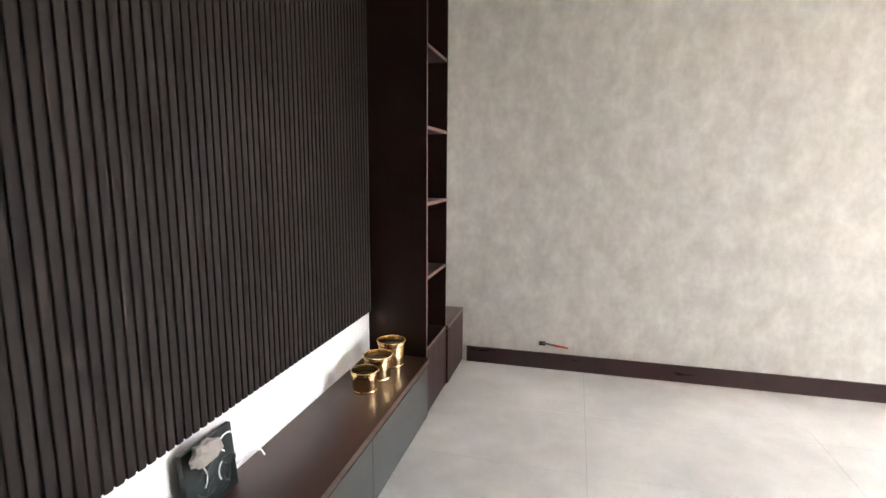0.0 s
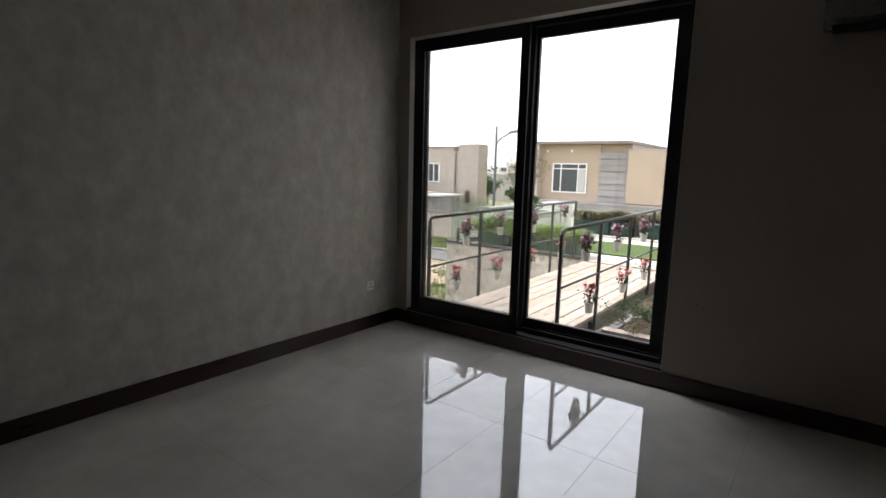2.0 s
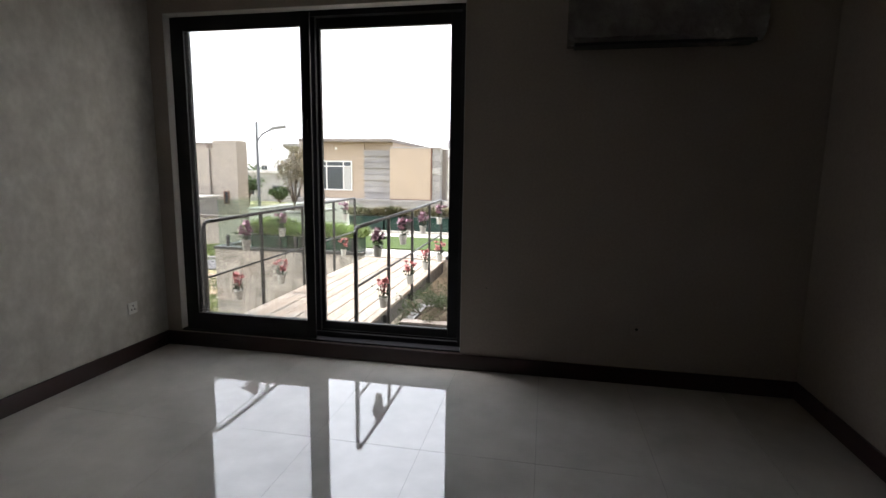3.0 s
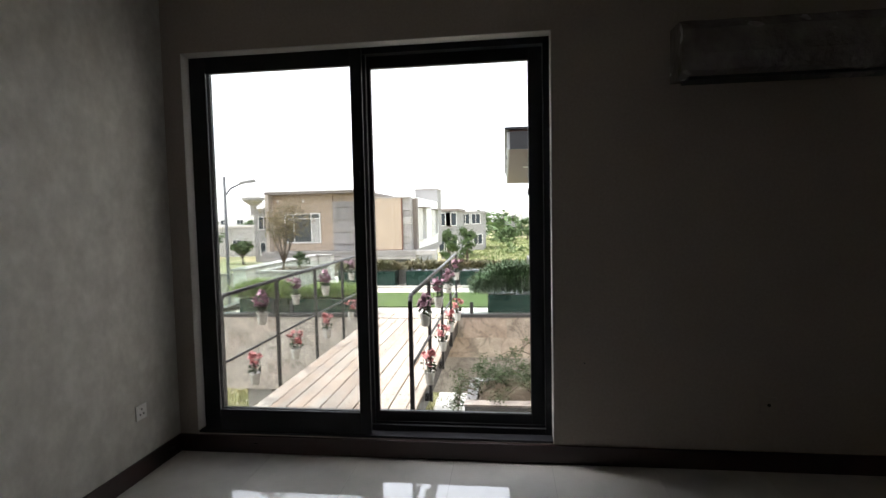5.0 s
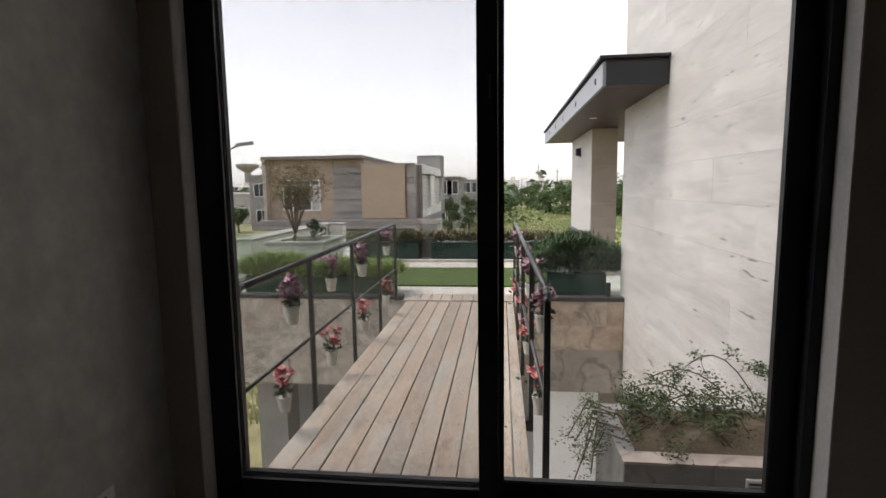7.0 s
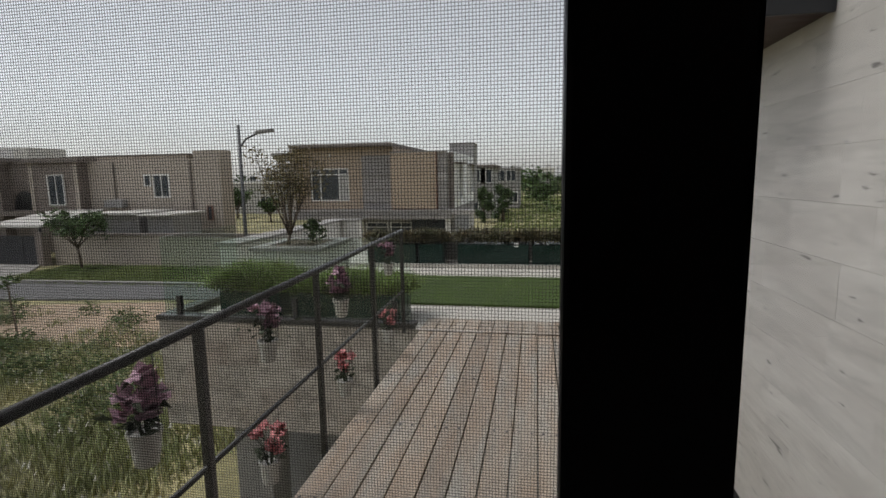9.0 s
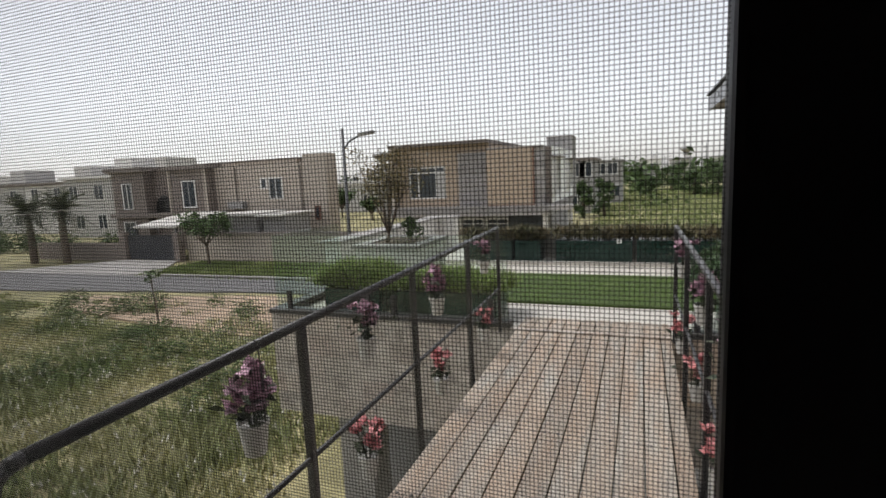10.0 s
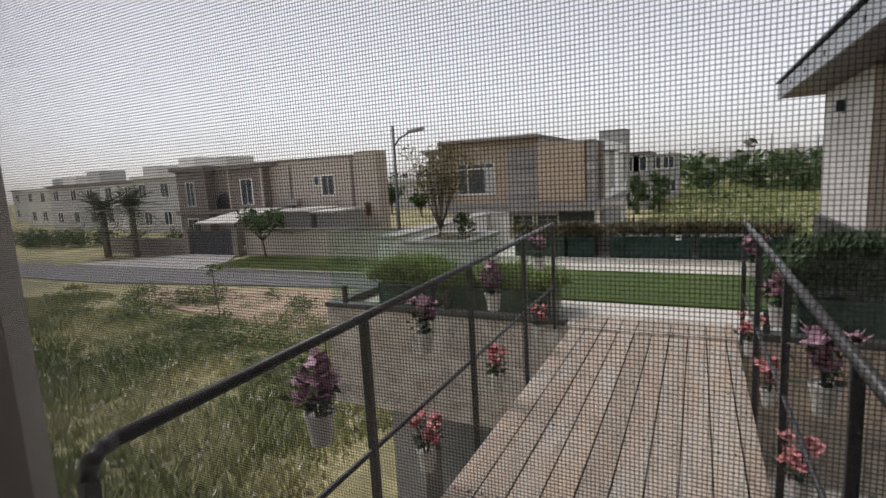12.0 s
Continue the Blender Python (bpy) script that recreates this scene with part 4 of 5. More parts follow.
# ---- white stone wall, roof slab and pier beside the bridge ----
WXX, WYE = 2.76, 4.58
solo("wall_stone_core", cube(WXX + 0.03, WXX + 0.4, 0.302, WYE - 0.02, GZ, 5.6), M_STONEW, "tall white wall core", kind="structure")
SLABY0, SLABY1 = 2.96, 9.1
roof = thing("roof_slab", (3.4, 6.0, 2.27), "flat roof slab with grey fascia, coloured dark on the shaded front, and brown soffit", "roof", kind="structure")
b = cube(2.225, 2.757, SLABY0 + 0.02, SLABY1 - 0.02, 2.298, 2.515)
box(b, 2.757, 6.0, WYE + 0.002, SLABY1 - 0.02, 2.298, 2.515)
part("slab", b, M_SOFFIT, roof, "brown timber-look soffit")
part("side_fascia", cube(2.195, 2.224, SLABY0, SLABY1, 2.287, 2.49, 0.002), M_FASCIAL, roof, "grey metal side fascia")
# the front's shade is put into its colour, far darker than the side
part("front_fascia", cube(2.226, 2.757, SLABY0 - 0.004, SLABY0 + 0.019, 2.287, 2.49, 0.002), M_FASCIA, roof, "front fascia, coloured charcoal for its shaded side")
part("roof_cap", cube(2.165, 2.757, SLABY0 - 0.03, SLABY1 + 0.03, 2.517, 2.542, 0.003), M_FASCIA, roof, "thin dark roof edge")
b = bmesh.new()
for y in (3.3, 4.6, 5.9, 6.9, 7.9):
    tube(b, (2.196, y, 2.39), (2.187, y, 2.39), 0.03, seg=10)
part("fixing", b, M_DARKHOLE, roof, "small round dark fixings")
b = bmesh.new()
tube(b, (2.5, 5.2, 2.299), (2.5, 5.2, 2.291), 0.05, seg=14)
part("downlight", b, M_SOCKET, roof, "small round recessed downlight")
pier = thing("stone_pier", (2.86, 7.15, 0), "tall white stone pier under the roof slab", "pier", kind="structure")
part("shaft", cube(2.70, 3.09, 6.462, 8.67, 0.008, 2.296, 0.004), M_TRAV, pier)
# near-face stones coloured browner and darker to carry that side's shade
for k in range(4):
    part("front_stone", cube(2.703, 3.087, 6.437, 6.4615, 0.008 + k * 0.572, 0.576 + k * 0.572, 0.002), M_TRAVSHADE, pier, "stone facing, coloured browner and darker for its shaded side")
part("base", cube(2.625, 2.699, 6.50, 8.6, 0.008, 0.64, 0.004), M_COPING, pier, "dark cladding along the foot")
lamp = thing("wall_lamp", (2.68, 7.6, 1.98), "small black box wall lamp on the pier", "lamp")
part("housing", cube(2.615, 2.699, 7.55, 7.66, 1.95, 2.08, 0.006), M_FASCIA, lamp)
part("plate", cube(2.691, 2.6995, 7.53, 7.68, 1.92, 2.10), M_FASCIA, lamp)

# ---- raised planter by the window ----
pb = thing("stone_trough", (2.27, 0.75, -0.4), "grey marble-clad trough with a trailing shrub", "planter")
TZ = 0.175
b = cube(1.86, 2.755, 0.45, 0.53, -0.4, TZ, 0.004)
box(b, 1.86, 2.755, 1.02, 1.10, -0.4, TZ, 0.004)
box(b, 1.86, 1.94, 0.532, 1.018, -0.4, TZ, 0.004)
part("trough_wall", b, M_TROUGH, pb)
part("front_slab", cube(1.862, 2.240, 0.440, 0.4495, -0.39, TZ - 0.002), M_TROUGH, pb, "veined grey marble slab")
part("front_slab", cube(2.243, 2.755, 0.440, 0.4495, -0.39, TZ - 0.002), M_TROUGH, pb, "veined grey marble slab")
part("rim", cube(1.855, 2.755, 0.434, 0.536, TZ + 0.001, TZ + 0.015, 0.003), M_CLADL, pb, "pale stone rim")
b = bmesh.new()
bmesh.ops.create_grid(b, x_segments=40, y_segments=20, size=0.5)
for q in b.verts:
    x, y = 2.348 + q.co.x * 0.81, 0.775 + q.co.y * 0.484
    q.co = Vector((x, y, TZ - 0.02 + 0.10 * (1 - (2 * q.co.y) ** 2) * (1 - (2 * q.co.x) ** 6) + 0.03 * noise.noise((x * 9, y * 9, 0))))
part("soil", b, M_SOIL, pb, "mounded dry brown soil")
part("ledge", cube(1.80, 2.755, 0.304, 1.15, -0.52, -0.402), M_STONEW, pb)
vent = thing("wall_vent", (2.41, 0.445, 0.1), "small white slotted vent set in the trough", "vent")
part("vent_frame", cube(2.375, 2.455, 0.425, 0.4395, 0.05, 0.135, 0.003), M_SOCKET, vent)
for k in range(4):
    part("vent_slat", cube(2.383, 2.447, 0.420, 0.4245, 0.058 + k * 0.018, 0.066 + k * 0.018), M_DARKHOLE, vent)
SH = -0.055
tr = thing("trailing_shrub", (2.3, 0.75, 0.20), "straggly green trailing shrub with bare arching twigs", "shrub")
r = random.Random(9)
b = bmesh.new()
cent = []
for k in range(26):
    s = Vector((r.uniform(1.95, 2.7), r.uniform(0.56, 1.0), 0.21 + SH))
    a = r.uniform(0, 6.28)
    L = r.uniform(0.12, 0.32)
    m1 = s + Vector((math.cos(a) * L * 0.5, math.sin(a) * L * 0.4, L * 0.5))
    e = s + Vector((math.cos(a) * L * 1.2, math.sin(a) * L * 0.8, L * r.uniform(0.1, 0.6)))
    bent(b, [s, m1, e], 0.004, 5)
    cent += [(*m1, 0.05), (*e, 0.06)]
for k in range(6):
    s = Vector((1.92, r.uniform(0.6, 1.05), 0.24 + SH))
    m1 = s + Vector((-0.10 - r.uniform(0, 0.1), r.uniform(-0.05, 0.1), 0.02))
    e = m1 + Vector((-r.uniform(0.02, 0.12), r.uniform(-0.05, 0.1), -r.uniform(0.1, 0.4)))
    bent(b, [s, m1, e], 0.004, 5)
    cent += [(*m1, 0.05), (*e, 0.06), (*m1.lerp(e, 0.5), 0.05)]
for x, h, w in ((2.60, 0.30, -0.50), (2.66, 0.38, -0.38), (2.45, 0.22, -0.45), (2.64, 0.34, 0.06)):
    pts = [Vector((x + w * q / 7, 0.78 + 0.02 * q, 0.22 + SH + h * math.sin(q / 7 * 2.2))) for q in range(8)]
    bent(b, pts, 0.0032, 5)
    for p in pts[2:]:
        e = p + Vector((r.uniform(-0.08, 0.08), r.uniform(-0.05, 0.05), r.uniform(-0.1, 0.05)))
        tube(b, p, e, 0.0018, 0.0012, 5)
        tw = (*e, 0.018)
        cent += [tw]
for k in range(46):
    u = r.random() ** 1.5
    cent += [(1.94 + 0.76 * u, r.uniform(0.66, 1.04), 0.24 + r.uniform(0, 0.15 - 0.09 * u), 0.04)]
part("twigs", b, M_BARK, tr)
v, f = leaf_cloud(r, [(*c[:3], max(0.022, c[3] * 0.6)) for c in cent], 9000, 0.05, 0.0085)
raw("foliage", v, f, M_TRAIL, tr, "small green leaves")

# ---- houses across the street ----
def far_window(parent, x0, x1, y, z0, z1, cols=2, bar=True, frame_mat=None):
    """A window on a wall that faces -y: frame, glass and bars, set in 5 cm."""
    w = part("window", cube(x0, x1, y - 0.02, y + 0.02, z0, z1), M_WINDARK, parent, "dark reflective glazing")
    fm = frame_mat or M_WINFRAME
    b = cube(x0 - 0.06, x0 + 0.04, y - 0.07, y + 0.02, z0 - 0.06, z1 + 0.06)
    box(b, x1 - 0.04, x1 + 0.06, y - 0.07, y + 0.02, z0 - 0.06, z1 + 0.06)
    box(b, x0 + 0.041, x1 - 0.041, y - 0.07, y + 0.02, z1 - 0.04, z1 + 0.06)
    box(b, x0 + 0.041, x1 - 0.041, y - 0.07, y + 0.02, z0 - 0.06, z0 + 0.04)
    for k in range(1, cols):
        x = x0 + (x1 - x0) * k / cols
        box(b, x - 0.035, x + 0.035, y - 0.06, y + 0.02, z0 + 0.041, z1 - 0.041)
    if bar:
        z = z0 + (z1 - z0) * 0.78
        box(b, x0 + 0.041, x1 - 0.041, y - 0.055, y + 0.015, z - 0.03, z + 0.03)
    part("frame", b, fm, w)
    return w


HY = 34.0
house = thing("modern_house", (-9.5, HY + 5, GZ), "two-storey tan and grey house with flat roofs", "house")
part("wall", cube(-15.34, -10.64, HY, HY + 12, -0.655, 3.575), M_TAN, house)
part("roof", cube(-15.62, -8.3, HY - 0.75, HY + 12.3, 3.58, 3.80, 0.01), M_ROOF, house)
part("roof_fin", cube(-15.60, -15.345, HY - 0.7, HY + 12, -0.655, 3.575), M_TAN2, house)
part("wall_core", cube(-10.635, -8.42, HY + 0.12, HY + 12, -0.655, 3.575), M_TAN, house)
part("wall_core", cube(-8.415, -5.3, HY + 0.12, HY + 12, -0.655, 3.10), M_GREYWALL, house)
for k in range(8):
    z = -0.65 + k * 0.456
    part("stone_strip", cube(-10.63, -8.42, HY - 0.03 - 0.10 * (k % 2), HY + 0.118, z, z + 0.44, 0.02), M_GREYB, house)
part("panel_cap", cube(-8.40, -4.62, HY - 0.72, HY + 0.115, 3.105, 3.19), M_GREYB, house, "grey capping over the tan block")
part("panel_block", cube(-8.40, -5.30, HY - 0.7, HY + 0.115, -0.60, 3.10), M_TAN, house, "projecting tan block")
b = cube(-5.295, -5.22, HY - 0.74, HY + 0.115, -0.652, 3.10)
box(b, -8.40, -5.296, HY - 0.74, HY + 0.115, -0.652, -0.605)
part("panel_frame", b, M_BROWNSTRIP, house, "dark brown edge strip of the tan block")
for k in range(8):
    z = -0.65 + k * 0.475
    part("stone_strip", cube(-5.22, -4.62, HY - 0.62 + 0.06 * (k % 2), HY + 0.25, z, min(z + 0.46, 3.10), 0.02), M_GREYB, house)
part("corner_column", cube(-4.70, -4.325, HY + 0.26, HY + 0.9, -0.655, 3.10), M_ROOF, house, "dark stone corner column")
part("side_wing", cube(-5.295, -4.32, HY + 0.91, HY + 12, -0.655, 3.17), M_WHITE, house, "white side wing")
for y0, y1, z0, z1 in ((35.2, 37.0, 0.03, 2.29), (42.0, 44.0, 0.23, 2.25)):
    w = part("window", cube(-4.32, -4.29, y0, y1, z0, z1), M_WINDARK, house, "tall dark side window")
    b = cube(-4.319, -4.02, y0 - 0.12, y0 - 0.002, z0 - 0.1, z1 + 0.1)
    box(b, -4.319, -4.02, y1 + 0.002, y1 + 0.12, z0 - 0.1, z1 + 0.1)
    box(b, -4.319, -4.02, y0, y1, z0 - 0.1, z0 - 0.002)
    part("frame", b, M_WINFRAME, w, "deep white surround")
    part("hood", cube(-4.319, -3.75, y0 - 0.3, y1 + 0.5, z1 + 0.102, z1 + 0.19), M_ROOF, w, "thin dark hood")
part("tower", cube(-6.5, -4.33, HY + 12.01, HY + 15, -1.0, 4.38), M_GREYWALL, house, "grey stair tower")
part("tower_cap", cube(-6.55, -4.28, HY + 11.96, HY + 15.05, 4.385, 4.47), M_ROOF, house)
for k in range(4):
    z = -1.31 + k * 0.163
    part("floor_band", cube(-15.9, -4.28, HY - 0.85 - 0.05 * (k % 2), HY + 12, z, z + 0.155, 0.01), M_GREYB, house, "grey ribbed floor band")
part("porch_roof", cube(-4.275, -2.85, HY - 0.8, HY + 0.2, -1.0, -0.70, 0.01), M_GREYB, house, "grey porch roof")
part("ground_floor", cube(-15.4, -4.4, HY + 1.2, HY + 12, GZ, -1.315), M_GREYWALL, house)
for x in (-12.6, -10.8, -9.0):
    far_window(house, x, x + 1.5, HY + 1.19, -3.2, -1.7, 2, True)
part("dark_gate", cube(-7.4, -4.9, HY + 0.9, HY + 1.19, GZ, -1.45), M_WINDARK, house, "dark grey slatted front")
for x in (-4.75, -3.15):
    part("porch_column", cube(x, x + 0.30, HY - 0.5, HY - 0.2, GZ, -1.312 if x < -4 else -1.004), M_FARHOUSE, house, "white porch column")
w = part("window", cube(-14.35, -11.65, HY - 0.02, HY + 0.02, -0.02, 2.13), M_WINDARK, house, "dark reflective glazing")
b = bmesh.new()
for x, t in ((-14.40, 0.10), (-13.72, 0.08), (-12.34, 0.08), (-11.70, 0.10)):
    box(b, x, x + t, HY - 0.09, HY + 0.01, -0.07, 2.18)
for z, t in ((-0.075, 0.10), (1.72, 0.08), (2.085, 0.10)):
    box(b, -14.40, -11.60, HY - 0.085, HY + 0.005, z, z + t)
part("frame", b, M_WINFRAME, w)
part("blind", cube(-12.25, -11.75, HY - 0.028, HY - 0.021, 0.05, 1.7), M_FARHOUSE, w, "pale curtain behind a pane")
for x in (-14.95, -12.95):
    part("wall_lamp", cube(x, x + 0.13, HY - 0.12, HY - 0.002, 3.0, 3.2), M_WINFRAME, house)

VY = 32.0
villa = thing("stone_villa", (-35, VY + 5, GZ), "two-storey grey-brown stone villa with arched doorway", "house")
part("main_wall", cube(-41.3, -30.9, VY, VY + 6, GZ, 2.95), M_VILLA, villa)
part("side_wall", cube(-30.89, -22.21, VY + 0.3, VY + 1.9, GZ, 3.0), M_TAN2, villa, "long plain sand-coloured wall")
part("corner_tower", cube(-22.2, -20.2, VY + 0.2, VY + 1.6, GZ, 3.58), M_TAN2, villa, "sand-coloured corner tower")
part("bay", cube(-41.2, -37.4, VY - 0.8, VY - 0.002, GZ, 2.95), M_VILLA, villa)
part("cornice", cube(-41.6, -37.1, VY - 1.2, VY + 6, 3.055, 3.4), M_ROOF, villa)
part("cornice_band", cube(-41.35, -37.25, VY - 0.95, VY - 0.003, 2.955, 3.05), M_TAN2, villa)
part("cornice", cube(-35.3, -30.6, VY - 0.8, VY + 6, 2.96, 3.30), M_ROOF, villa)
part("parapet", cube(-37.05, -35.35, VY - 0.1, VY + 4, 2.955, 3.15), M_VILLA, villa)
part("bay", cube(-35.0, -31.0, VY - 0.5, VY - 0.002, -0.6, 2.952), M_VILLA, villa)
part("bay_trim", cube(-35.05, -34.75, VY - 0.56, VY - 0.501, -0.6, 2.95), M_TAN2, villa, "sand-coloured corner trim")
part("bay_trim", cube(-31.25, -30.95, VY - 0.56, VY - 0.501, -0.6, 2.95), M_TAN2, villa, "sand-coloured corner trim")
part("floor_band", cube(-41.5, -30.7, VY - 1.05, VY - 0.003, -0.80, -0.45), M_ROOF, villa)
part("roof_deck", cube(-33.4, -23.0, VY + 0.8, VY + 1.7, 3.31, 3.44), M_ROOF, villa, "dark roof deck edge")
part("deck_upstand", cube(-30.85, -23.2, VY + 0.85, VY + 1.65, 3.005, 3.305), M_TAN2, villa)
far_window(villa, -39.95, -38.95, VY - 0.81, -0.05, 2.05, 2, False)
far_window(villa, -33.5, -32.2, VY - 0.51, -0.05, 2.05, 2, False)
far_window(villa, -40.2, -38.9, VY - 0.81, -3.2, -1.2, 2, False)
far_window(villa, -25.5, -24.3, VY + 0.29, 0.4, 1.95, 2, False)
far_window(villa, -26.25, -25.75, VY + 0.29, 1.2, 1.95, 1, False)
far_window(villa, -21.35, -21.0, VY + 0.19, -1.2, -0.3, 1, False, M_BROWNSTRIP)
part("cooler", cube(-29.3, -27.8, VY - 0.25, VY + 0.29, -0.30, 0.25, 0.03), M_GREYWALL, villa, "grey outdoor cooling unit")
b = bmesh.new()
tube(b, (-36.2, VY - 0.06, 0.0), (-36.2, VY + 0.05, 0.0), 0.95, seg=24)
box(b, -37.15, -35.25, VY - 0.06, VY + 0.05, -0.44, 0.0)
part("arched_door", b, M_DARKHOLE, villa, "dark arched balcony doorway")
for x in (-28.7, -22.55):
    part("downpipe", tube(bmesh.new(), (x, VY + 0.23, -3.4), (x, VY + 0.23, 2.9), 0.06, seg=6), M_ROOF, villa)
canopy = thing("car_canopy", (-32, 28.5, GZ), "pale sloping carport canopy over the villa gate", "canopy")
b = cube(-33.2, -29.0, 26.4, 31.4, -1.20, -1.08)
bmesh.ops.rotate(b, cent=(-31, 26.5, -1.15), matrix=Matrix.Rotation(radians(8), 3, "X"), verts=b.verts)
part("canopy_sheet", b, M_CANOPY, canopy)
for x in (-33.0, -29.2):
    part("canopy_post", tube(bmesh.new(), (x, 26.6, GZ), (x, 26.6, -1.25), 0.08, seg=8), M_RAIL, canopy)
gate = thing("metal_gate", (-31.6, 26.4, GZ), "dark grey sheet-metal driveway gate, closed", "gate")
for k in range(4):
    part("gate_leaf", cube(-33.7 + k * 1.15, -32.58 + k * 1.15, 26.35, 26.42, GZ + 0.1, -1.7), M_FASCIA, gate)
for x in (-34.2, -28.95):
    part("gate_pier", cube(x - 0.25, x + 0.25, 26.2, 26.7, GZ, -1.5), M_VILLA, gate)
cw = thing("boundary_wall", (-22, 27, GZ), "long sand-coloured boundary wall along the street", "wall", kind="structure")
part("wall", cube(-28.6, -6.0, 26.9, 27.15, GZ, -1.75), M_TAN2, cw)
part("capping", cube(-28.7, -5.9, 26.82, 27.23, -1.748, -1.62), M_ROOF, cw)
part("wall", cube(-44, -34.6, 26.3, 26.55, GZ, -2.3), M_VILLA, cw)
shed = thing("garden_shed", (-25, 30, GZ), "low sheds with pale sheet roofs behind the wall", "shed")
for x0, x1, z in ((-28.3, -26.4, -0.50), (-26.2, -23.3, -0.42), (-23.1, -20.9, -0.52)):
    part("shed_wall", cube(x0 + 0.2, x1 - 0.2, 28.2, 31, GZ, z - 0.13), M_GREYWALL, shed)
    part("shed_roof", cube(x0, x1, 27.6, 31.3, z - 0.12, z), M_CANOPY, shed)


def plain_house(x0, x1, y, h, mat, label, seed, floors=2):
    r = random.Random(seed)
    t = thing("distant_house", ((x0 + x1) / 2, y, GZ), label, "house", group="distant houses")
    part("wall", cube(x0, x1, y, y + 10, GZ, GZ + h), mat, t)
    w = x1 - x0
    part("roof", cube(x0 - 0.3, x1 + 0.3, y - 0.3, y + 10.3, GZ + h + 0.002, GZ + h + 0.35), M_ROOF if seed % 2 else mat, t)
    if w > 5 and floors > 1:
        part("stair_block", cube(x0 + w * 0.55, x0 + w * 0.8, y + 2, y + 6, GZ + h + 0.352, GZ + h + 2.2), mat, t)
    for fl in range(floors):
        z = GZ + 1.0 + fl * 3.3
        for k in range(max(2, int(w / 3.5))):
            x = x0 + (k + 0.5) * w / max(2, int(w / 3.5)) + r.uniform(-0.3, 0.3)
            far_window(t, x - 0.7, x + 0.7, y - 0.01, z, z + 1.6, 2, False)
    return t


plain_house(-135, -112, 60, 6.6, M_FARHOUSE, "pale house far down the street", 21)
plain_house(-108, -92, 50, 6.2, M_STONEW, "white house far down the street", 22)
plain_house(-90, -77, 45, 6.4, M_FARHOUSE, "pale house far down the street", 23)
plain_house(-75, -62, 44, 6.3, M_FARHOUSE, "pale two-storey house down the street", 1)
plain_house(-61, -50, 40, 6.6, M_FARHOUSE, "pale two-storey house beside the villa", 2)
plain_house(-49.5, -43.5, 38, 6.2, M_STONEW, "white two-storey house beside the villa", 3)
plain_house(-46, -33, 72, 4.5, M_FARHOUSE, "long low pale house behind the street", 24, 1)
plain_house(-58, -47, 98, 4.6, M_STONEW, "white two-storey house far behind", 4)
plain_house(-31, -24, 88, 6.0, M_FARHOUSE, "white low house far behind", 5)
plain_house(-30.2, -25.0, 60, 6.65, M_GREYWALL, "grey two-storey house behind the tan house", 6)
plain_house(-6.1, -3.95, 62, 6.1, M_GREYWALL, "grey house with dark windows beyond the field", 7)
plain_house(-5.4, -1.4, 80, 6.0, M_GREYWALL, "grey two-storey house beyond the field", 12)
plain_house(1.2, 5.4, 150, 5.2, M_GREYWALL, "low grey house beyond the field", 9)
plain_house(-9.3, -3.5, 150, 6.1, M_FARHOUSE, "low pale house beyond the field", 8)
r = random.Random(77)
for k in range(16):
    x = -2 + k * 20 + r.uniform(-4, 4)
    y = r.uniform(240, 330)
    plain_house(x, x + r.uniform(9, 14), y, r.uniform(6, 9), M_FARHOUSE, "small pale house on the far side of the field", 10 + k)

# street lamps, mast and water towers
def street_lamp(x, y, top, turn):
    t = thing("street_lamp", (x, y, GZ), "tall grey steel street lamp with a short arm", "street lamp", group="street lamps")
    part("pole", tube(bmesh.new(), (x, y, GZ), (x, y, top), 0.085, 0.06, 10), M_STEEL, t, smooth=True)
    a = Vector((math.cos(turn), math.sin(turn), 0))
    p = Vector((x, y, top - 0.9))
    part("arm", bent(bmesh.new(), [p, p + a * 0.25 + Vector((0, 0, 0.35)), p + a * 0.75 + Vector((0, 0, 0.6))], 0.04, 8), M_STEEL, t)
    h = p + a * 0.75 + Vector((0, 0, 0.6))
    b = cube(-0.1, 0.60, -0.14, 0.14, -0.05, 0.08, 0.02)
    bmesh.ops.rotate(b, cent=(0, 0, 0), matrix=Matrix.Rotation(turn, 3, "Z") @ Matrix.Rotation(radians(-8), 3, "Y"), verts=b.verts)
    bmesh.ops.translate(b, vec=h, verts=b.verts)
    part("lamp_head", b, M_GREYWALL, t)
    return t


street_lamp(-10.35, 18.7, 3.63, 0.3)
street_lamp(6.2, 125, 3.8, 0.3)


def water_tower(x, y, top, s, label):
    t = thing("water_tower", (x, y, GZ), label, "water tower", group="water towers")
    part("shaft", lathe(bmesh.new(), [(1.3 * s, 0), (1.3 * s, top - GZ - 3.4 * s)], (x, y, GZ), 14), M_GREYWALL, t)
    part("tank", lathe(bmesh.new(), [(1.3 * s, 0), (4.2 * s, 2.0 * s), (4.4 * s, 2.3 * s), (4.4 * s, 3.2 * s), (0.4 * s, 3.5 * s)], (x, y, top - 3.5 * s), 18), M_GREYWALL, t, "concrete cone-shaped tank")
    for a in (0.5, 2.6, 4.7):
        part("aerial", tube(bmesh.new(), (x + 3 * s * math.cos(a), y + 3 * s * math.sin(a), top - 0.4 * s), (x + 3 * s * math.cos(a), y + 3 * s * math.sin(a), top + 1.6 * s), 0.08 * s, seg=5), M_STEEL, t)


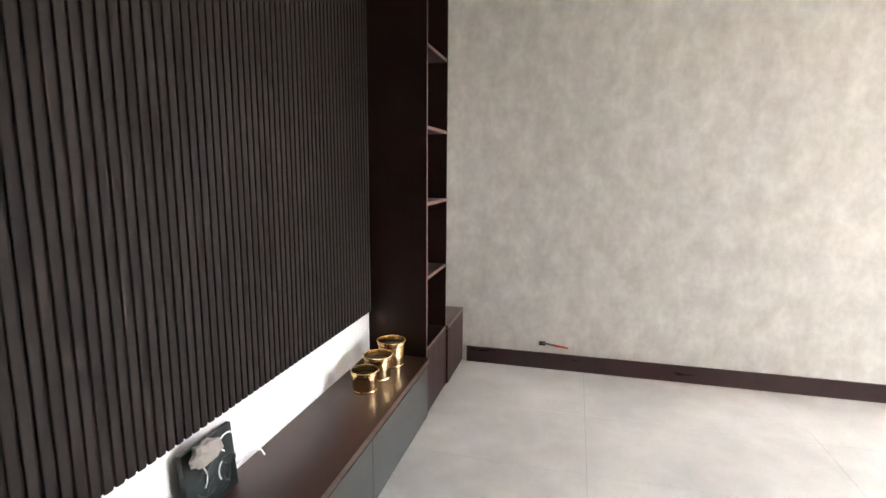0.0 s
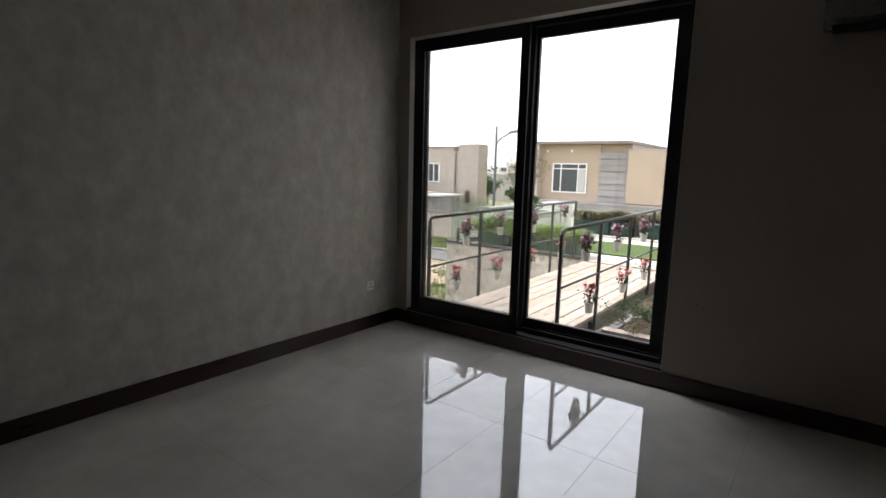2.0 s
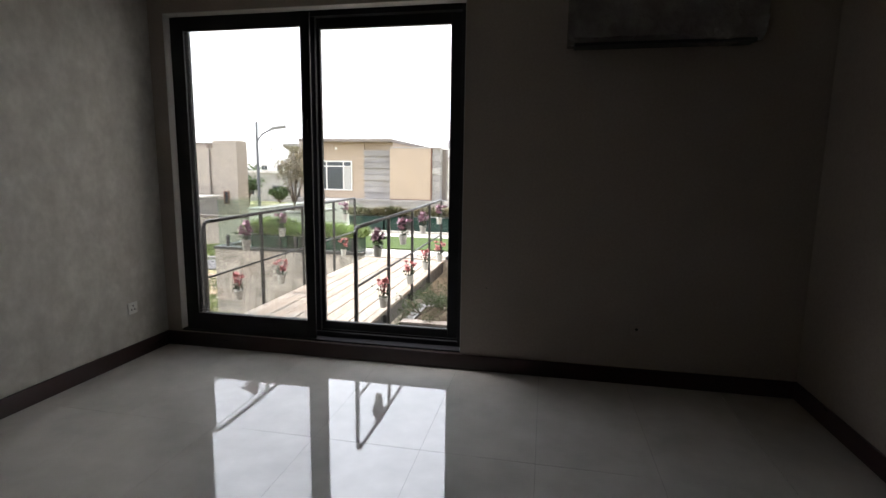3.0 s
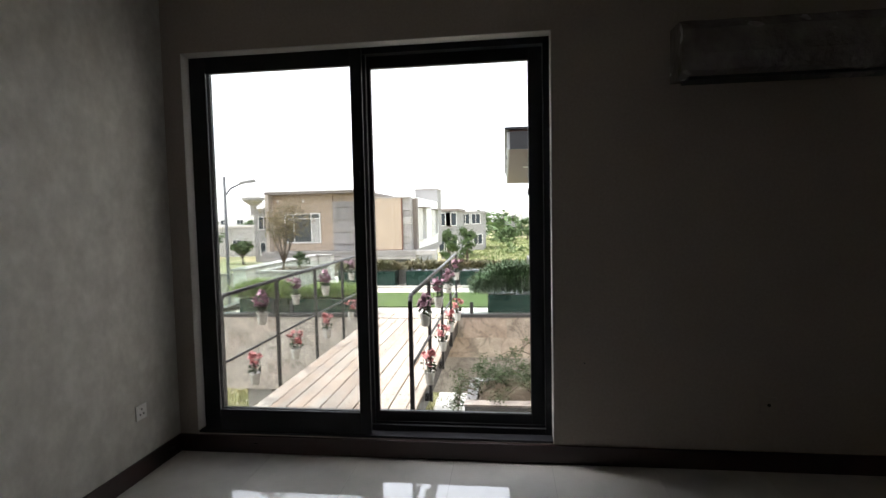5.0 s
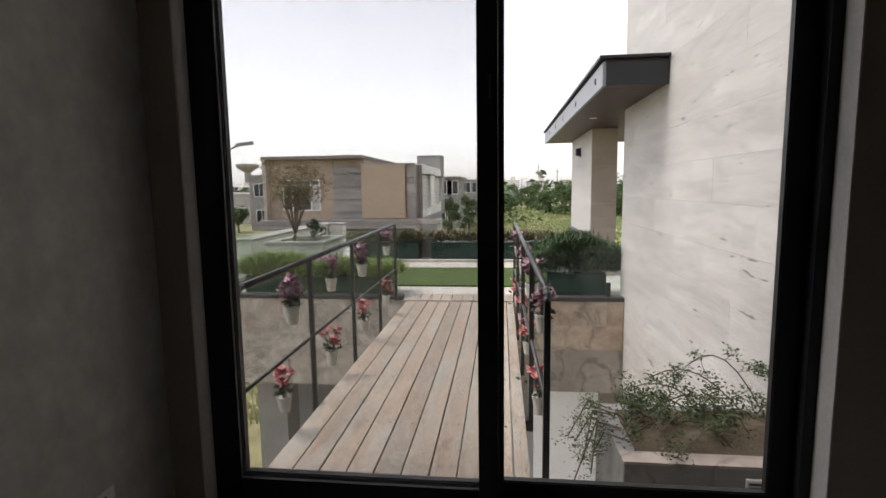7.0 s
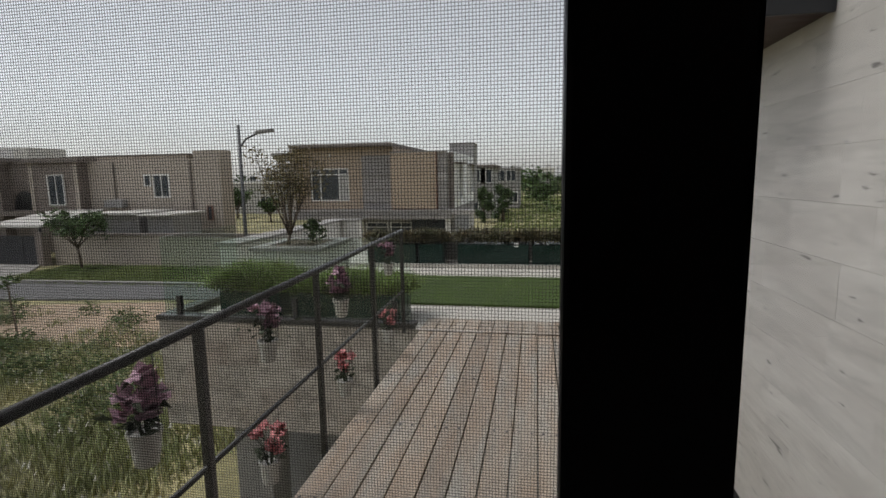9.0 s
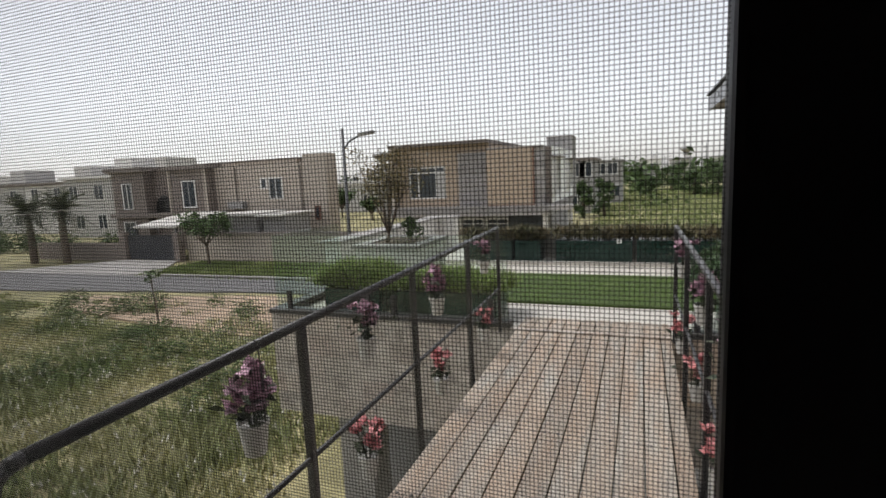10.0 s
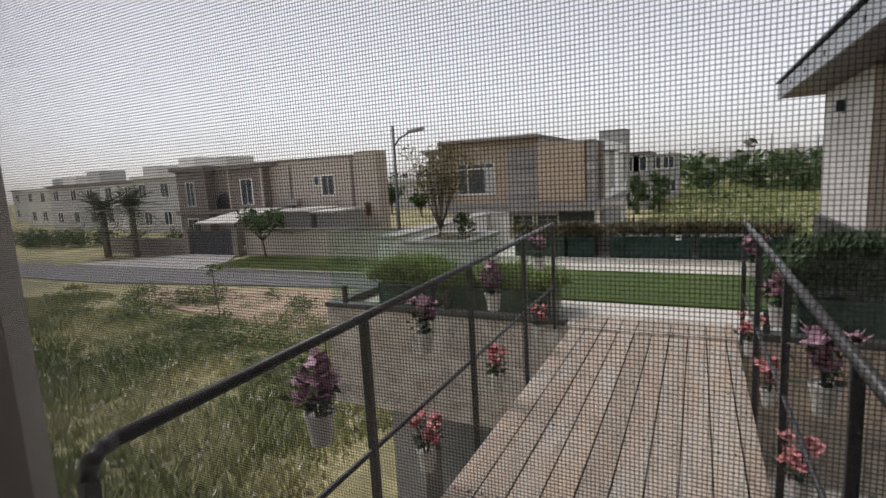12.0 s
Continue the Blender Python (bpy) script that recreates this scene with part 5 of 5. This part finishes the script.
water_tower(-76.4, 150, 9.8, 0.78, "concrete water tower far behind the houses")
water_tower(26.0, 330, 11.4, 0.80, "far concrete water tower on the horizon")
for x, y, h in ((22.4, 300, 19), (33, 300, 16), (52, 300, 15)):
    m = thing("lattice_mast", (x, y, GZ), "thin far-off mast on the horizon", "mast", group="far masts")
    part("pole", tube(bmesh.new(), (x, y, GZ), (x, y, GZ + h), 0.35, 0.15, 6), M_STEEL, m)
    part("crossarm", tube(bmesh.new(), (x - 1.5, y, GZ + h * 0.85), (x + 1.5, y, GZ + h * 0.85), 0.12, seg=5), M_STEEL, m)

# trees near and far
tree("street_tree", (-25.2, 25.4, GZ), 3.3, 2.0, M_TREE, 900, 0.16, "small round-headed young tree on the verge", 41, 0.09, 7, 0.4)
tree("street_tree", (-38.5, 63, GZ), 3.6, 2.6, M_TREE, 900, 0.25, "low leafy tree beside the far street", 52, 0.13, 8, 0.3)
tree("street_tree", (-46, 88, GZ), 5.2, 3.6, M_TREE, 1200, 0.3, "low leafy tree beside the far street", 50, 0.16, 8, 0.3)
tree("street_tree", (-30.3, 57, GZ), 2.7, 1.5, M_TREE, 900, 0.28, "low leafy tree beside the far street", 51, 0.14, 8, 0.3)
def bushy_tree(x, y, h, w, label, seed, leaf=0.2, count=2600, group="field trees"):
    """A tree leafed to the ground: a trunk and a heap of overlapping clumps."""
    r = random.Random(seed)
    t = thing("field_tree", (x, y, GZ), label, "tree", group)
    part("trunk", tube(bmesh.new(), (x, y, GZ), (x + r.uniform(-0.2, 0.2), y, GZ + h * 0.6), 0.18, 0.08, 8), M_BARK, t, smooth=True)
    clumps = []
    for _ in range(22):
        u = r.random()
        k = w * (0.35 + 0.65 * math.sin(math.pi * min(1, 0.22 + 0.75 * u)))
        a = r.uniform(0, 6.28)
        clumps.append((x + k * math.cos(a) * r.random() ** 0.5, y + k * math.sin(a) * r.random() ** 0.5, GZ + h * (0.12 + 0.76 * u), w * 0.17))
    v, f = leaf_cloud(r, clumps, count, 0.3, leaf)
    raw("crown", v, f, M_TREE, t, "uneven leafy crown")
    return t


rng = random.Random(63)
for x, y, h, w in ((9.7, 97, 4.2, 2.0), (12.8, 93, 5.9, 2.6), (15.2, 90, 6.4, 2.8), (17.8, 86, 6.2, 2.8), (21, 88, 6.2, 3.0), (25, 92, 6.2, 3.2), (7.2, 118, 5.2, 2.4), (10.5, 128, 6.2, 3.2), (30, 96, 6.4, 3.6), (36, 100, 6.4, 3.8), (2.6, 104, 3.4, 1.8), (19.4, 100, 6.6, 3.0), (4.8, 140, 5.4, 3.0), (0.5, 150, 5.0, 3.0)):
    bushy_tree(x, y, h, w, "broad dark green tree in the field", rng.randint(1, 999))
for x, y, h, w in ((-4.4, 56, 4.2, 1.1), (-2.4, 58, 4.5, 1.3)):
    bushy_tree(x, y, h, w, "dense dark green tree beside the tan house", rng.randint(1, 999), 0.12, 3000, "trees beside the tan house")
v, f = [], []
r = random.Random(15)
for k in range(90):
    x, y = r.uniform(-90, 230), r.uniform(110, 230)
    c = [(x + r.gauss(0, 3), y, GZ + r.uniform(1, 5.5), 1.6) for _ in range(5)]
    vv, ff = leaf_cloud(r, c, 90, 1.5, 0.9)
    o = len(v)
    v += vv
    f += [tuple(i + o for i in q) for q in ff]
tagged(raw("far_trees", v, f, M_TREE), "uneven belt of far dark green trees", "trees", kind="stuff")
v, f = [], []
for k in range(34):
    x, y = r.uniform(-78, -36.5), r.uniform(27.2, 30.5)
    c = [(x + r.gauss(0, 0.6), y + r.gauss(0, 0.3), GZ + r.uniform(0.2, 1.3), 0.4) for _ in range(5)]
    vv, ff = leaf_cloud(r, c, 170, 0.4, 0.16)
    o = len(v)
    v += vv
    f += [tuple(i + o for i in q) for q in ff]
tagged(raw("street_bushes", v, f, M_TREE), "row of dark green bushes along the street", "bushes", kind="stuff")
v, f = [], []
for k in range(34):
    x, y = r.uniform(-24, -7), r.uniform(7, 16)
    c = [(x + r.gauss(0, 0.5), y + r.gauss(0, 0.5), GZ + r.uniform(0.08, 0.45), 0.2) for _ in range(5)]
    vv, ff = leaf_cloud(r, c, 420, 0.3, 0.055)
    o = len(v)
    v += vv
    f += [tuple(i + o for i in q) for q in ff]
for k in range(60):
    x, y = r.uniform(0, 60), r.uniform(55, 130)
    c = [(x + r.gauss(0, 1.2), y, GZ + r.uniform(0.2, 1.3), 0.6) for _ in range(4)]
    vv, ff = leaf_cloud(r, c, 90, 0.3, 0.3)
    o = len(v)
    v += vv
    f += [tuple(i + o for i in q) for q in ff]
tagged(raw("wild_bushes", v, f, M_SHRUB), "scattered low wild bushes in the grass", "bushes", kind="stuff")


def palm(x, y, h, seed):
    r = random.Random(seed)
    t = thing("palm_tree", (x, y, GZ), "shaggy palm tree at the street corner", "palm tree", group="palm trees")
    part("trunk", tube(bmesh.new(), (x, y, GZ), (x + 0.1, y, GZ + h), 0.28, 0.2, 10), M_BARK, t)
    v, f = [], []
    for k in range(80):
        a, e = r.uniform(0, 6.28), r.uniform(-0.7, 1.2)
        L = r.uniform(1.9, 2.8)
        p = Vector((x + 0.1, y, GZ + h))
        d = Vector((math.cos(a) * math.cos(e), math.sin(a) * math.cos(e), math.sin(e)))
        s = Vector((-math.sin(a), math.cos(a), 0))
        for q in range(9):
            u = (q + 1) / 9
            c = p + d * L * u + Vector((0, 0, -0.9 * u * u))
            for sg in (-1, 1):
                n = len(v)
                v += [c, c + d * 0.10, c + s * sg * 0.50 * (1.1 - u * 0.6) + d * 0.25 + Vector((0, 0, -0.1))]
                f.append((n, n + 1, n + 2))
    raw("fronds", v, f, M_PALM, t)


palm(-41.5, 24.5, 3.7, 1)
palm(-38.6, 25.0, 3.9, 2)
st = thing("sapling", (-15.6, 13.4, GZ), "thin staked sapling on the vacant lot", "sapling")
part("stake", tube(bmesh.new(), (-15.6, 13.4, GZ), (-15.75, 13.4, GZ + 1.9), 0.035, 0.025, 7), M_BARK, st)
v, f = leaf_cloud(random.Random(5), [(-15.75, 13.4, GZ + 1.9, 0.14)], 40, 0.1, 0.1)
raw("leaves", v, f, M_TREE, st)

# ---- floor tiles ----
solo("floor_bed", cube(0.002, RX - 0.002, RY + 0.002, -0.002, -0.2, -0.0015), M_GROUT, "grey grouted screed", kind="structure")
floor = thing("floor", (0, 0, 0), "glossy pale grey porcelain floor tiles", "floor", kind="structure")
TW = 0.591
xsl = [0.004] + [0.057 + i * TW for i in range(8)] + [RX - 0.004]
ysl = [-0.003, -1.15, -2.32, -3.49, -4.66, RY + 0.003]
for i in range(len(xsl) - 1):
    for j in range(len(ysl) - 1):
        if ysl[j] - ysl[j + 1] < 0.02:
            continue
        part("tile", cube(xsl[i] + 0.0008, xsl[i + 1] - 0.0008, ysl[j + 1] + 0.0008, ysl[j] - 0.0008, -0.0014, 0.0, 0.0004), M_TILE, floor)

# ---- cladding stones ----
clad = thing("terrace_cladding", (0, TYF, -0.5), "mixed beige and brown marble cladding of the terrace edge", "cladding", kind="structure")
r = random.Random(8)


def stones(parent, name, mat, x0, x1, z0, z1, rowh, lens, place, gap=0.0009, depth=0.003):
    z = z0
    while z < z1 - 0.02:
        h = min(rowh, z1 - z)
        x = x0 - r.uniform(0, lens[0])
        while x < x1:
            L = r.uniform(*lens)
            a, b_ = max(x, x0), min(x + L, x1)
            if b_ - a > 0.03:
                place(a + gap, b_ - gap, z + gap, z + h - gap, r.uniform(0, depth))
            x += L
        z += h


stones(clad, "stone", M_CLADL, TX_L, 0.75, -1.08, 0.047, 0.225, (0.28, 0.5), lambda a, b_, z0, z1, d: part("stone", cube(a, b_, TYF - 0.012 - d, TYF + 0.018, z0, z1), M_CLADL, clad), 0.0005, 0.002)
stones(clad, "stone", M_CLADL, 0.75, 2.755, -1.08, -0.545, 0.535, (0.95, 1.3), lambda a, b_, z0, z1, d: part("stone", cube(a, b_, TYF - 0.012 - d, TYF + 0.018, z0, z1), M_GREYMARBLE, clad), 0.0005, 0.002)
stones(clad, "stone", M_CLAD, 0.75, 2.755, -0.545, 0.047, 0.296, (0.24, 0.46), lambda a, b_, z0, z1, d: part("stone", cube(a, b_, TYF - 0.012 - d, TYF + 0.018, z0, z1), M_CLAD, clad), 0.0005, 0.002)
stones(clad, "stone", M_CLAD, TYF + 0.03, 10.2, -1.08, 0.047, 0.225, (0.5, 0.8), lambda a, b_, z0, z1, d: part("stone", cube(TX_L - d, TX_L + 0.018, a, b_, z0, z1), M_CLADL, clad))
wc = thing("wall_cladding", (WXX, 2.4, 1), "large pale travertine slabs of the tall outer wall", "cladding", kind="structure")
stones(wc, "stone", M_TRAV, 0.304, WYE, -3.59, 5.6, 0.305, (0.6, 1.2), lambda a, b_, z0, z1, d: part("stone", cube(WXX - d, WXX + 0.028, a, b_, z0, z1), M_TRAV, wc), 0.0006, 0.0012)
stones(wc, "stone", M_TRAV, WXX + 0.03, WXX + 0.4, -1.0, 5.6, 0.42, (0.5, 0.8), lambda a, b_, z0, z1, d: part("stone", cube(a, b_, WYE - 0.018, WYE + d, z0, z1), M_TRAV, wc))
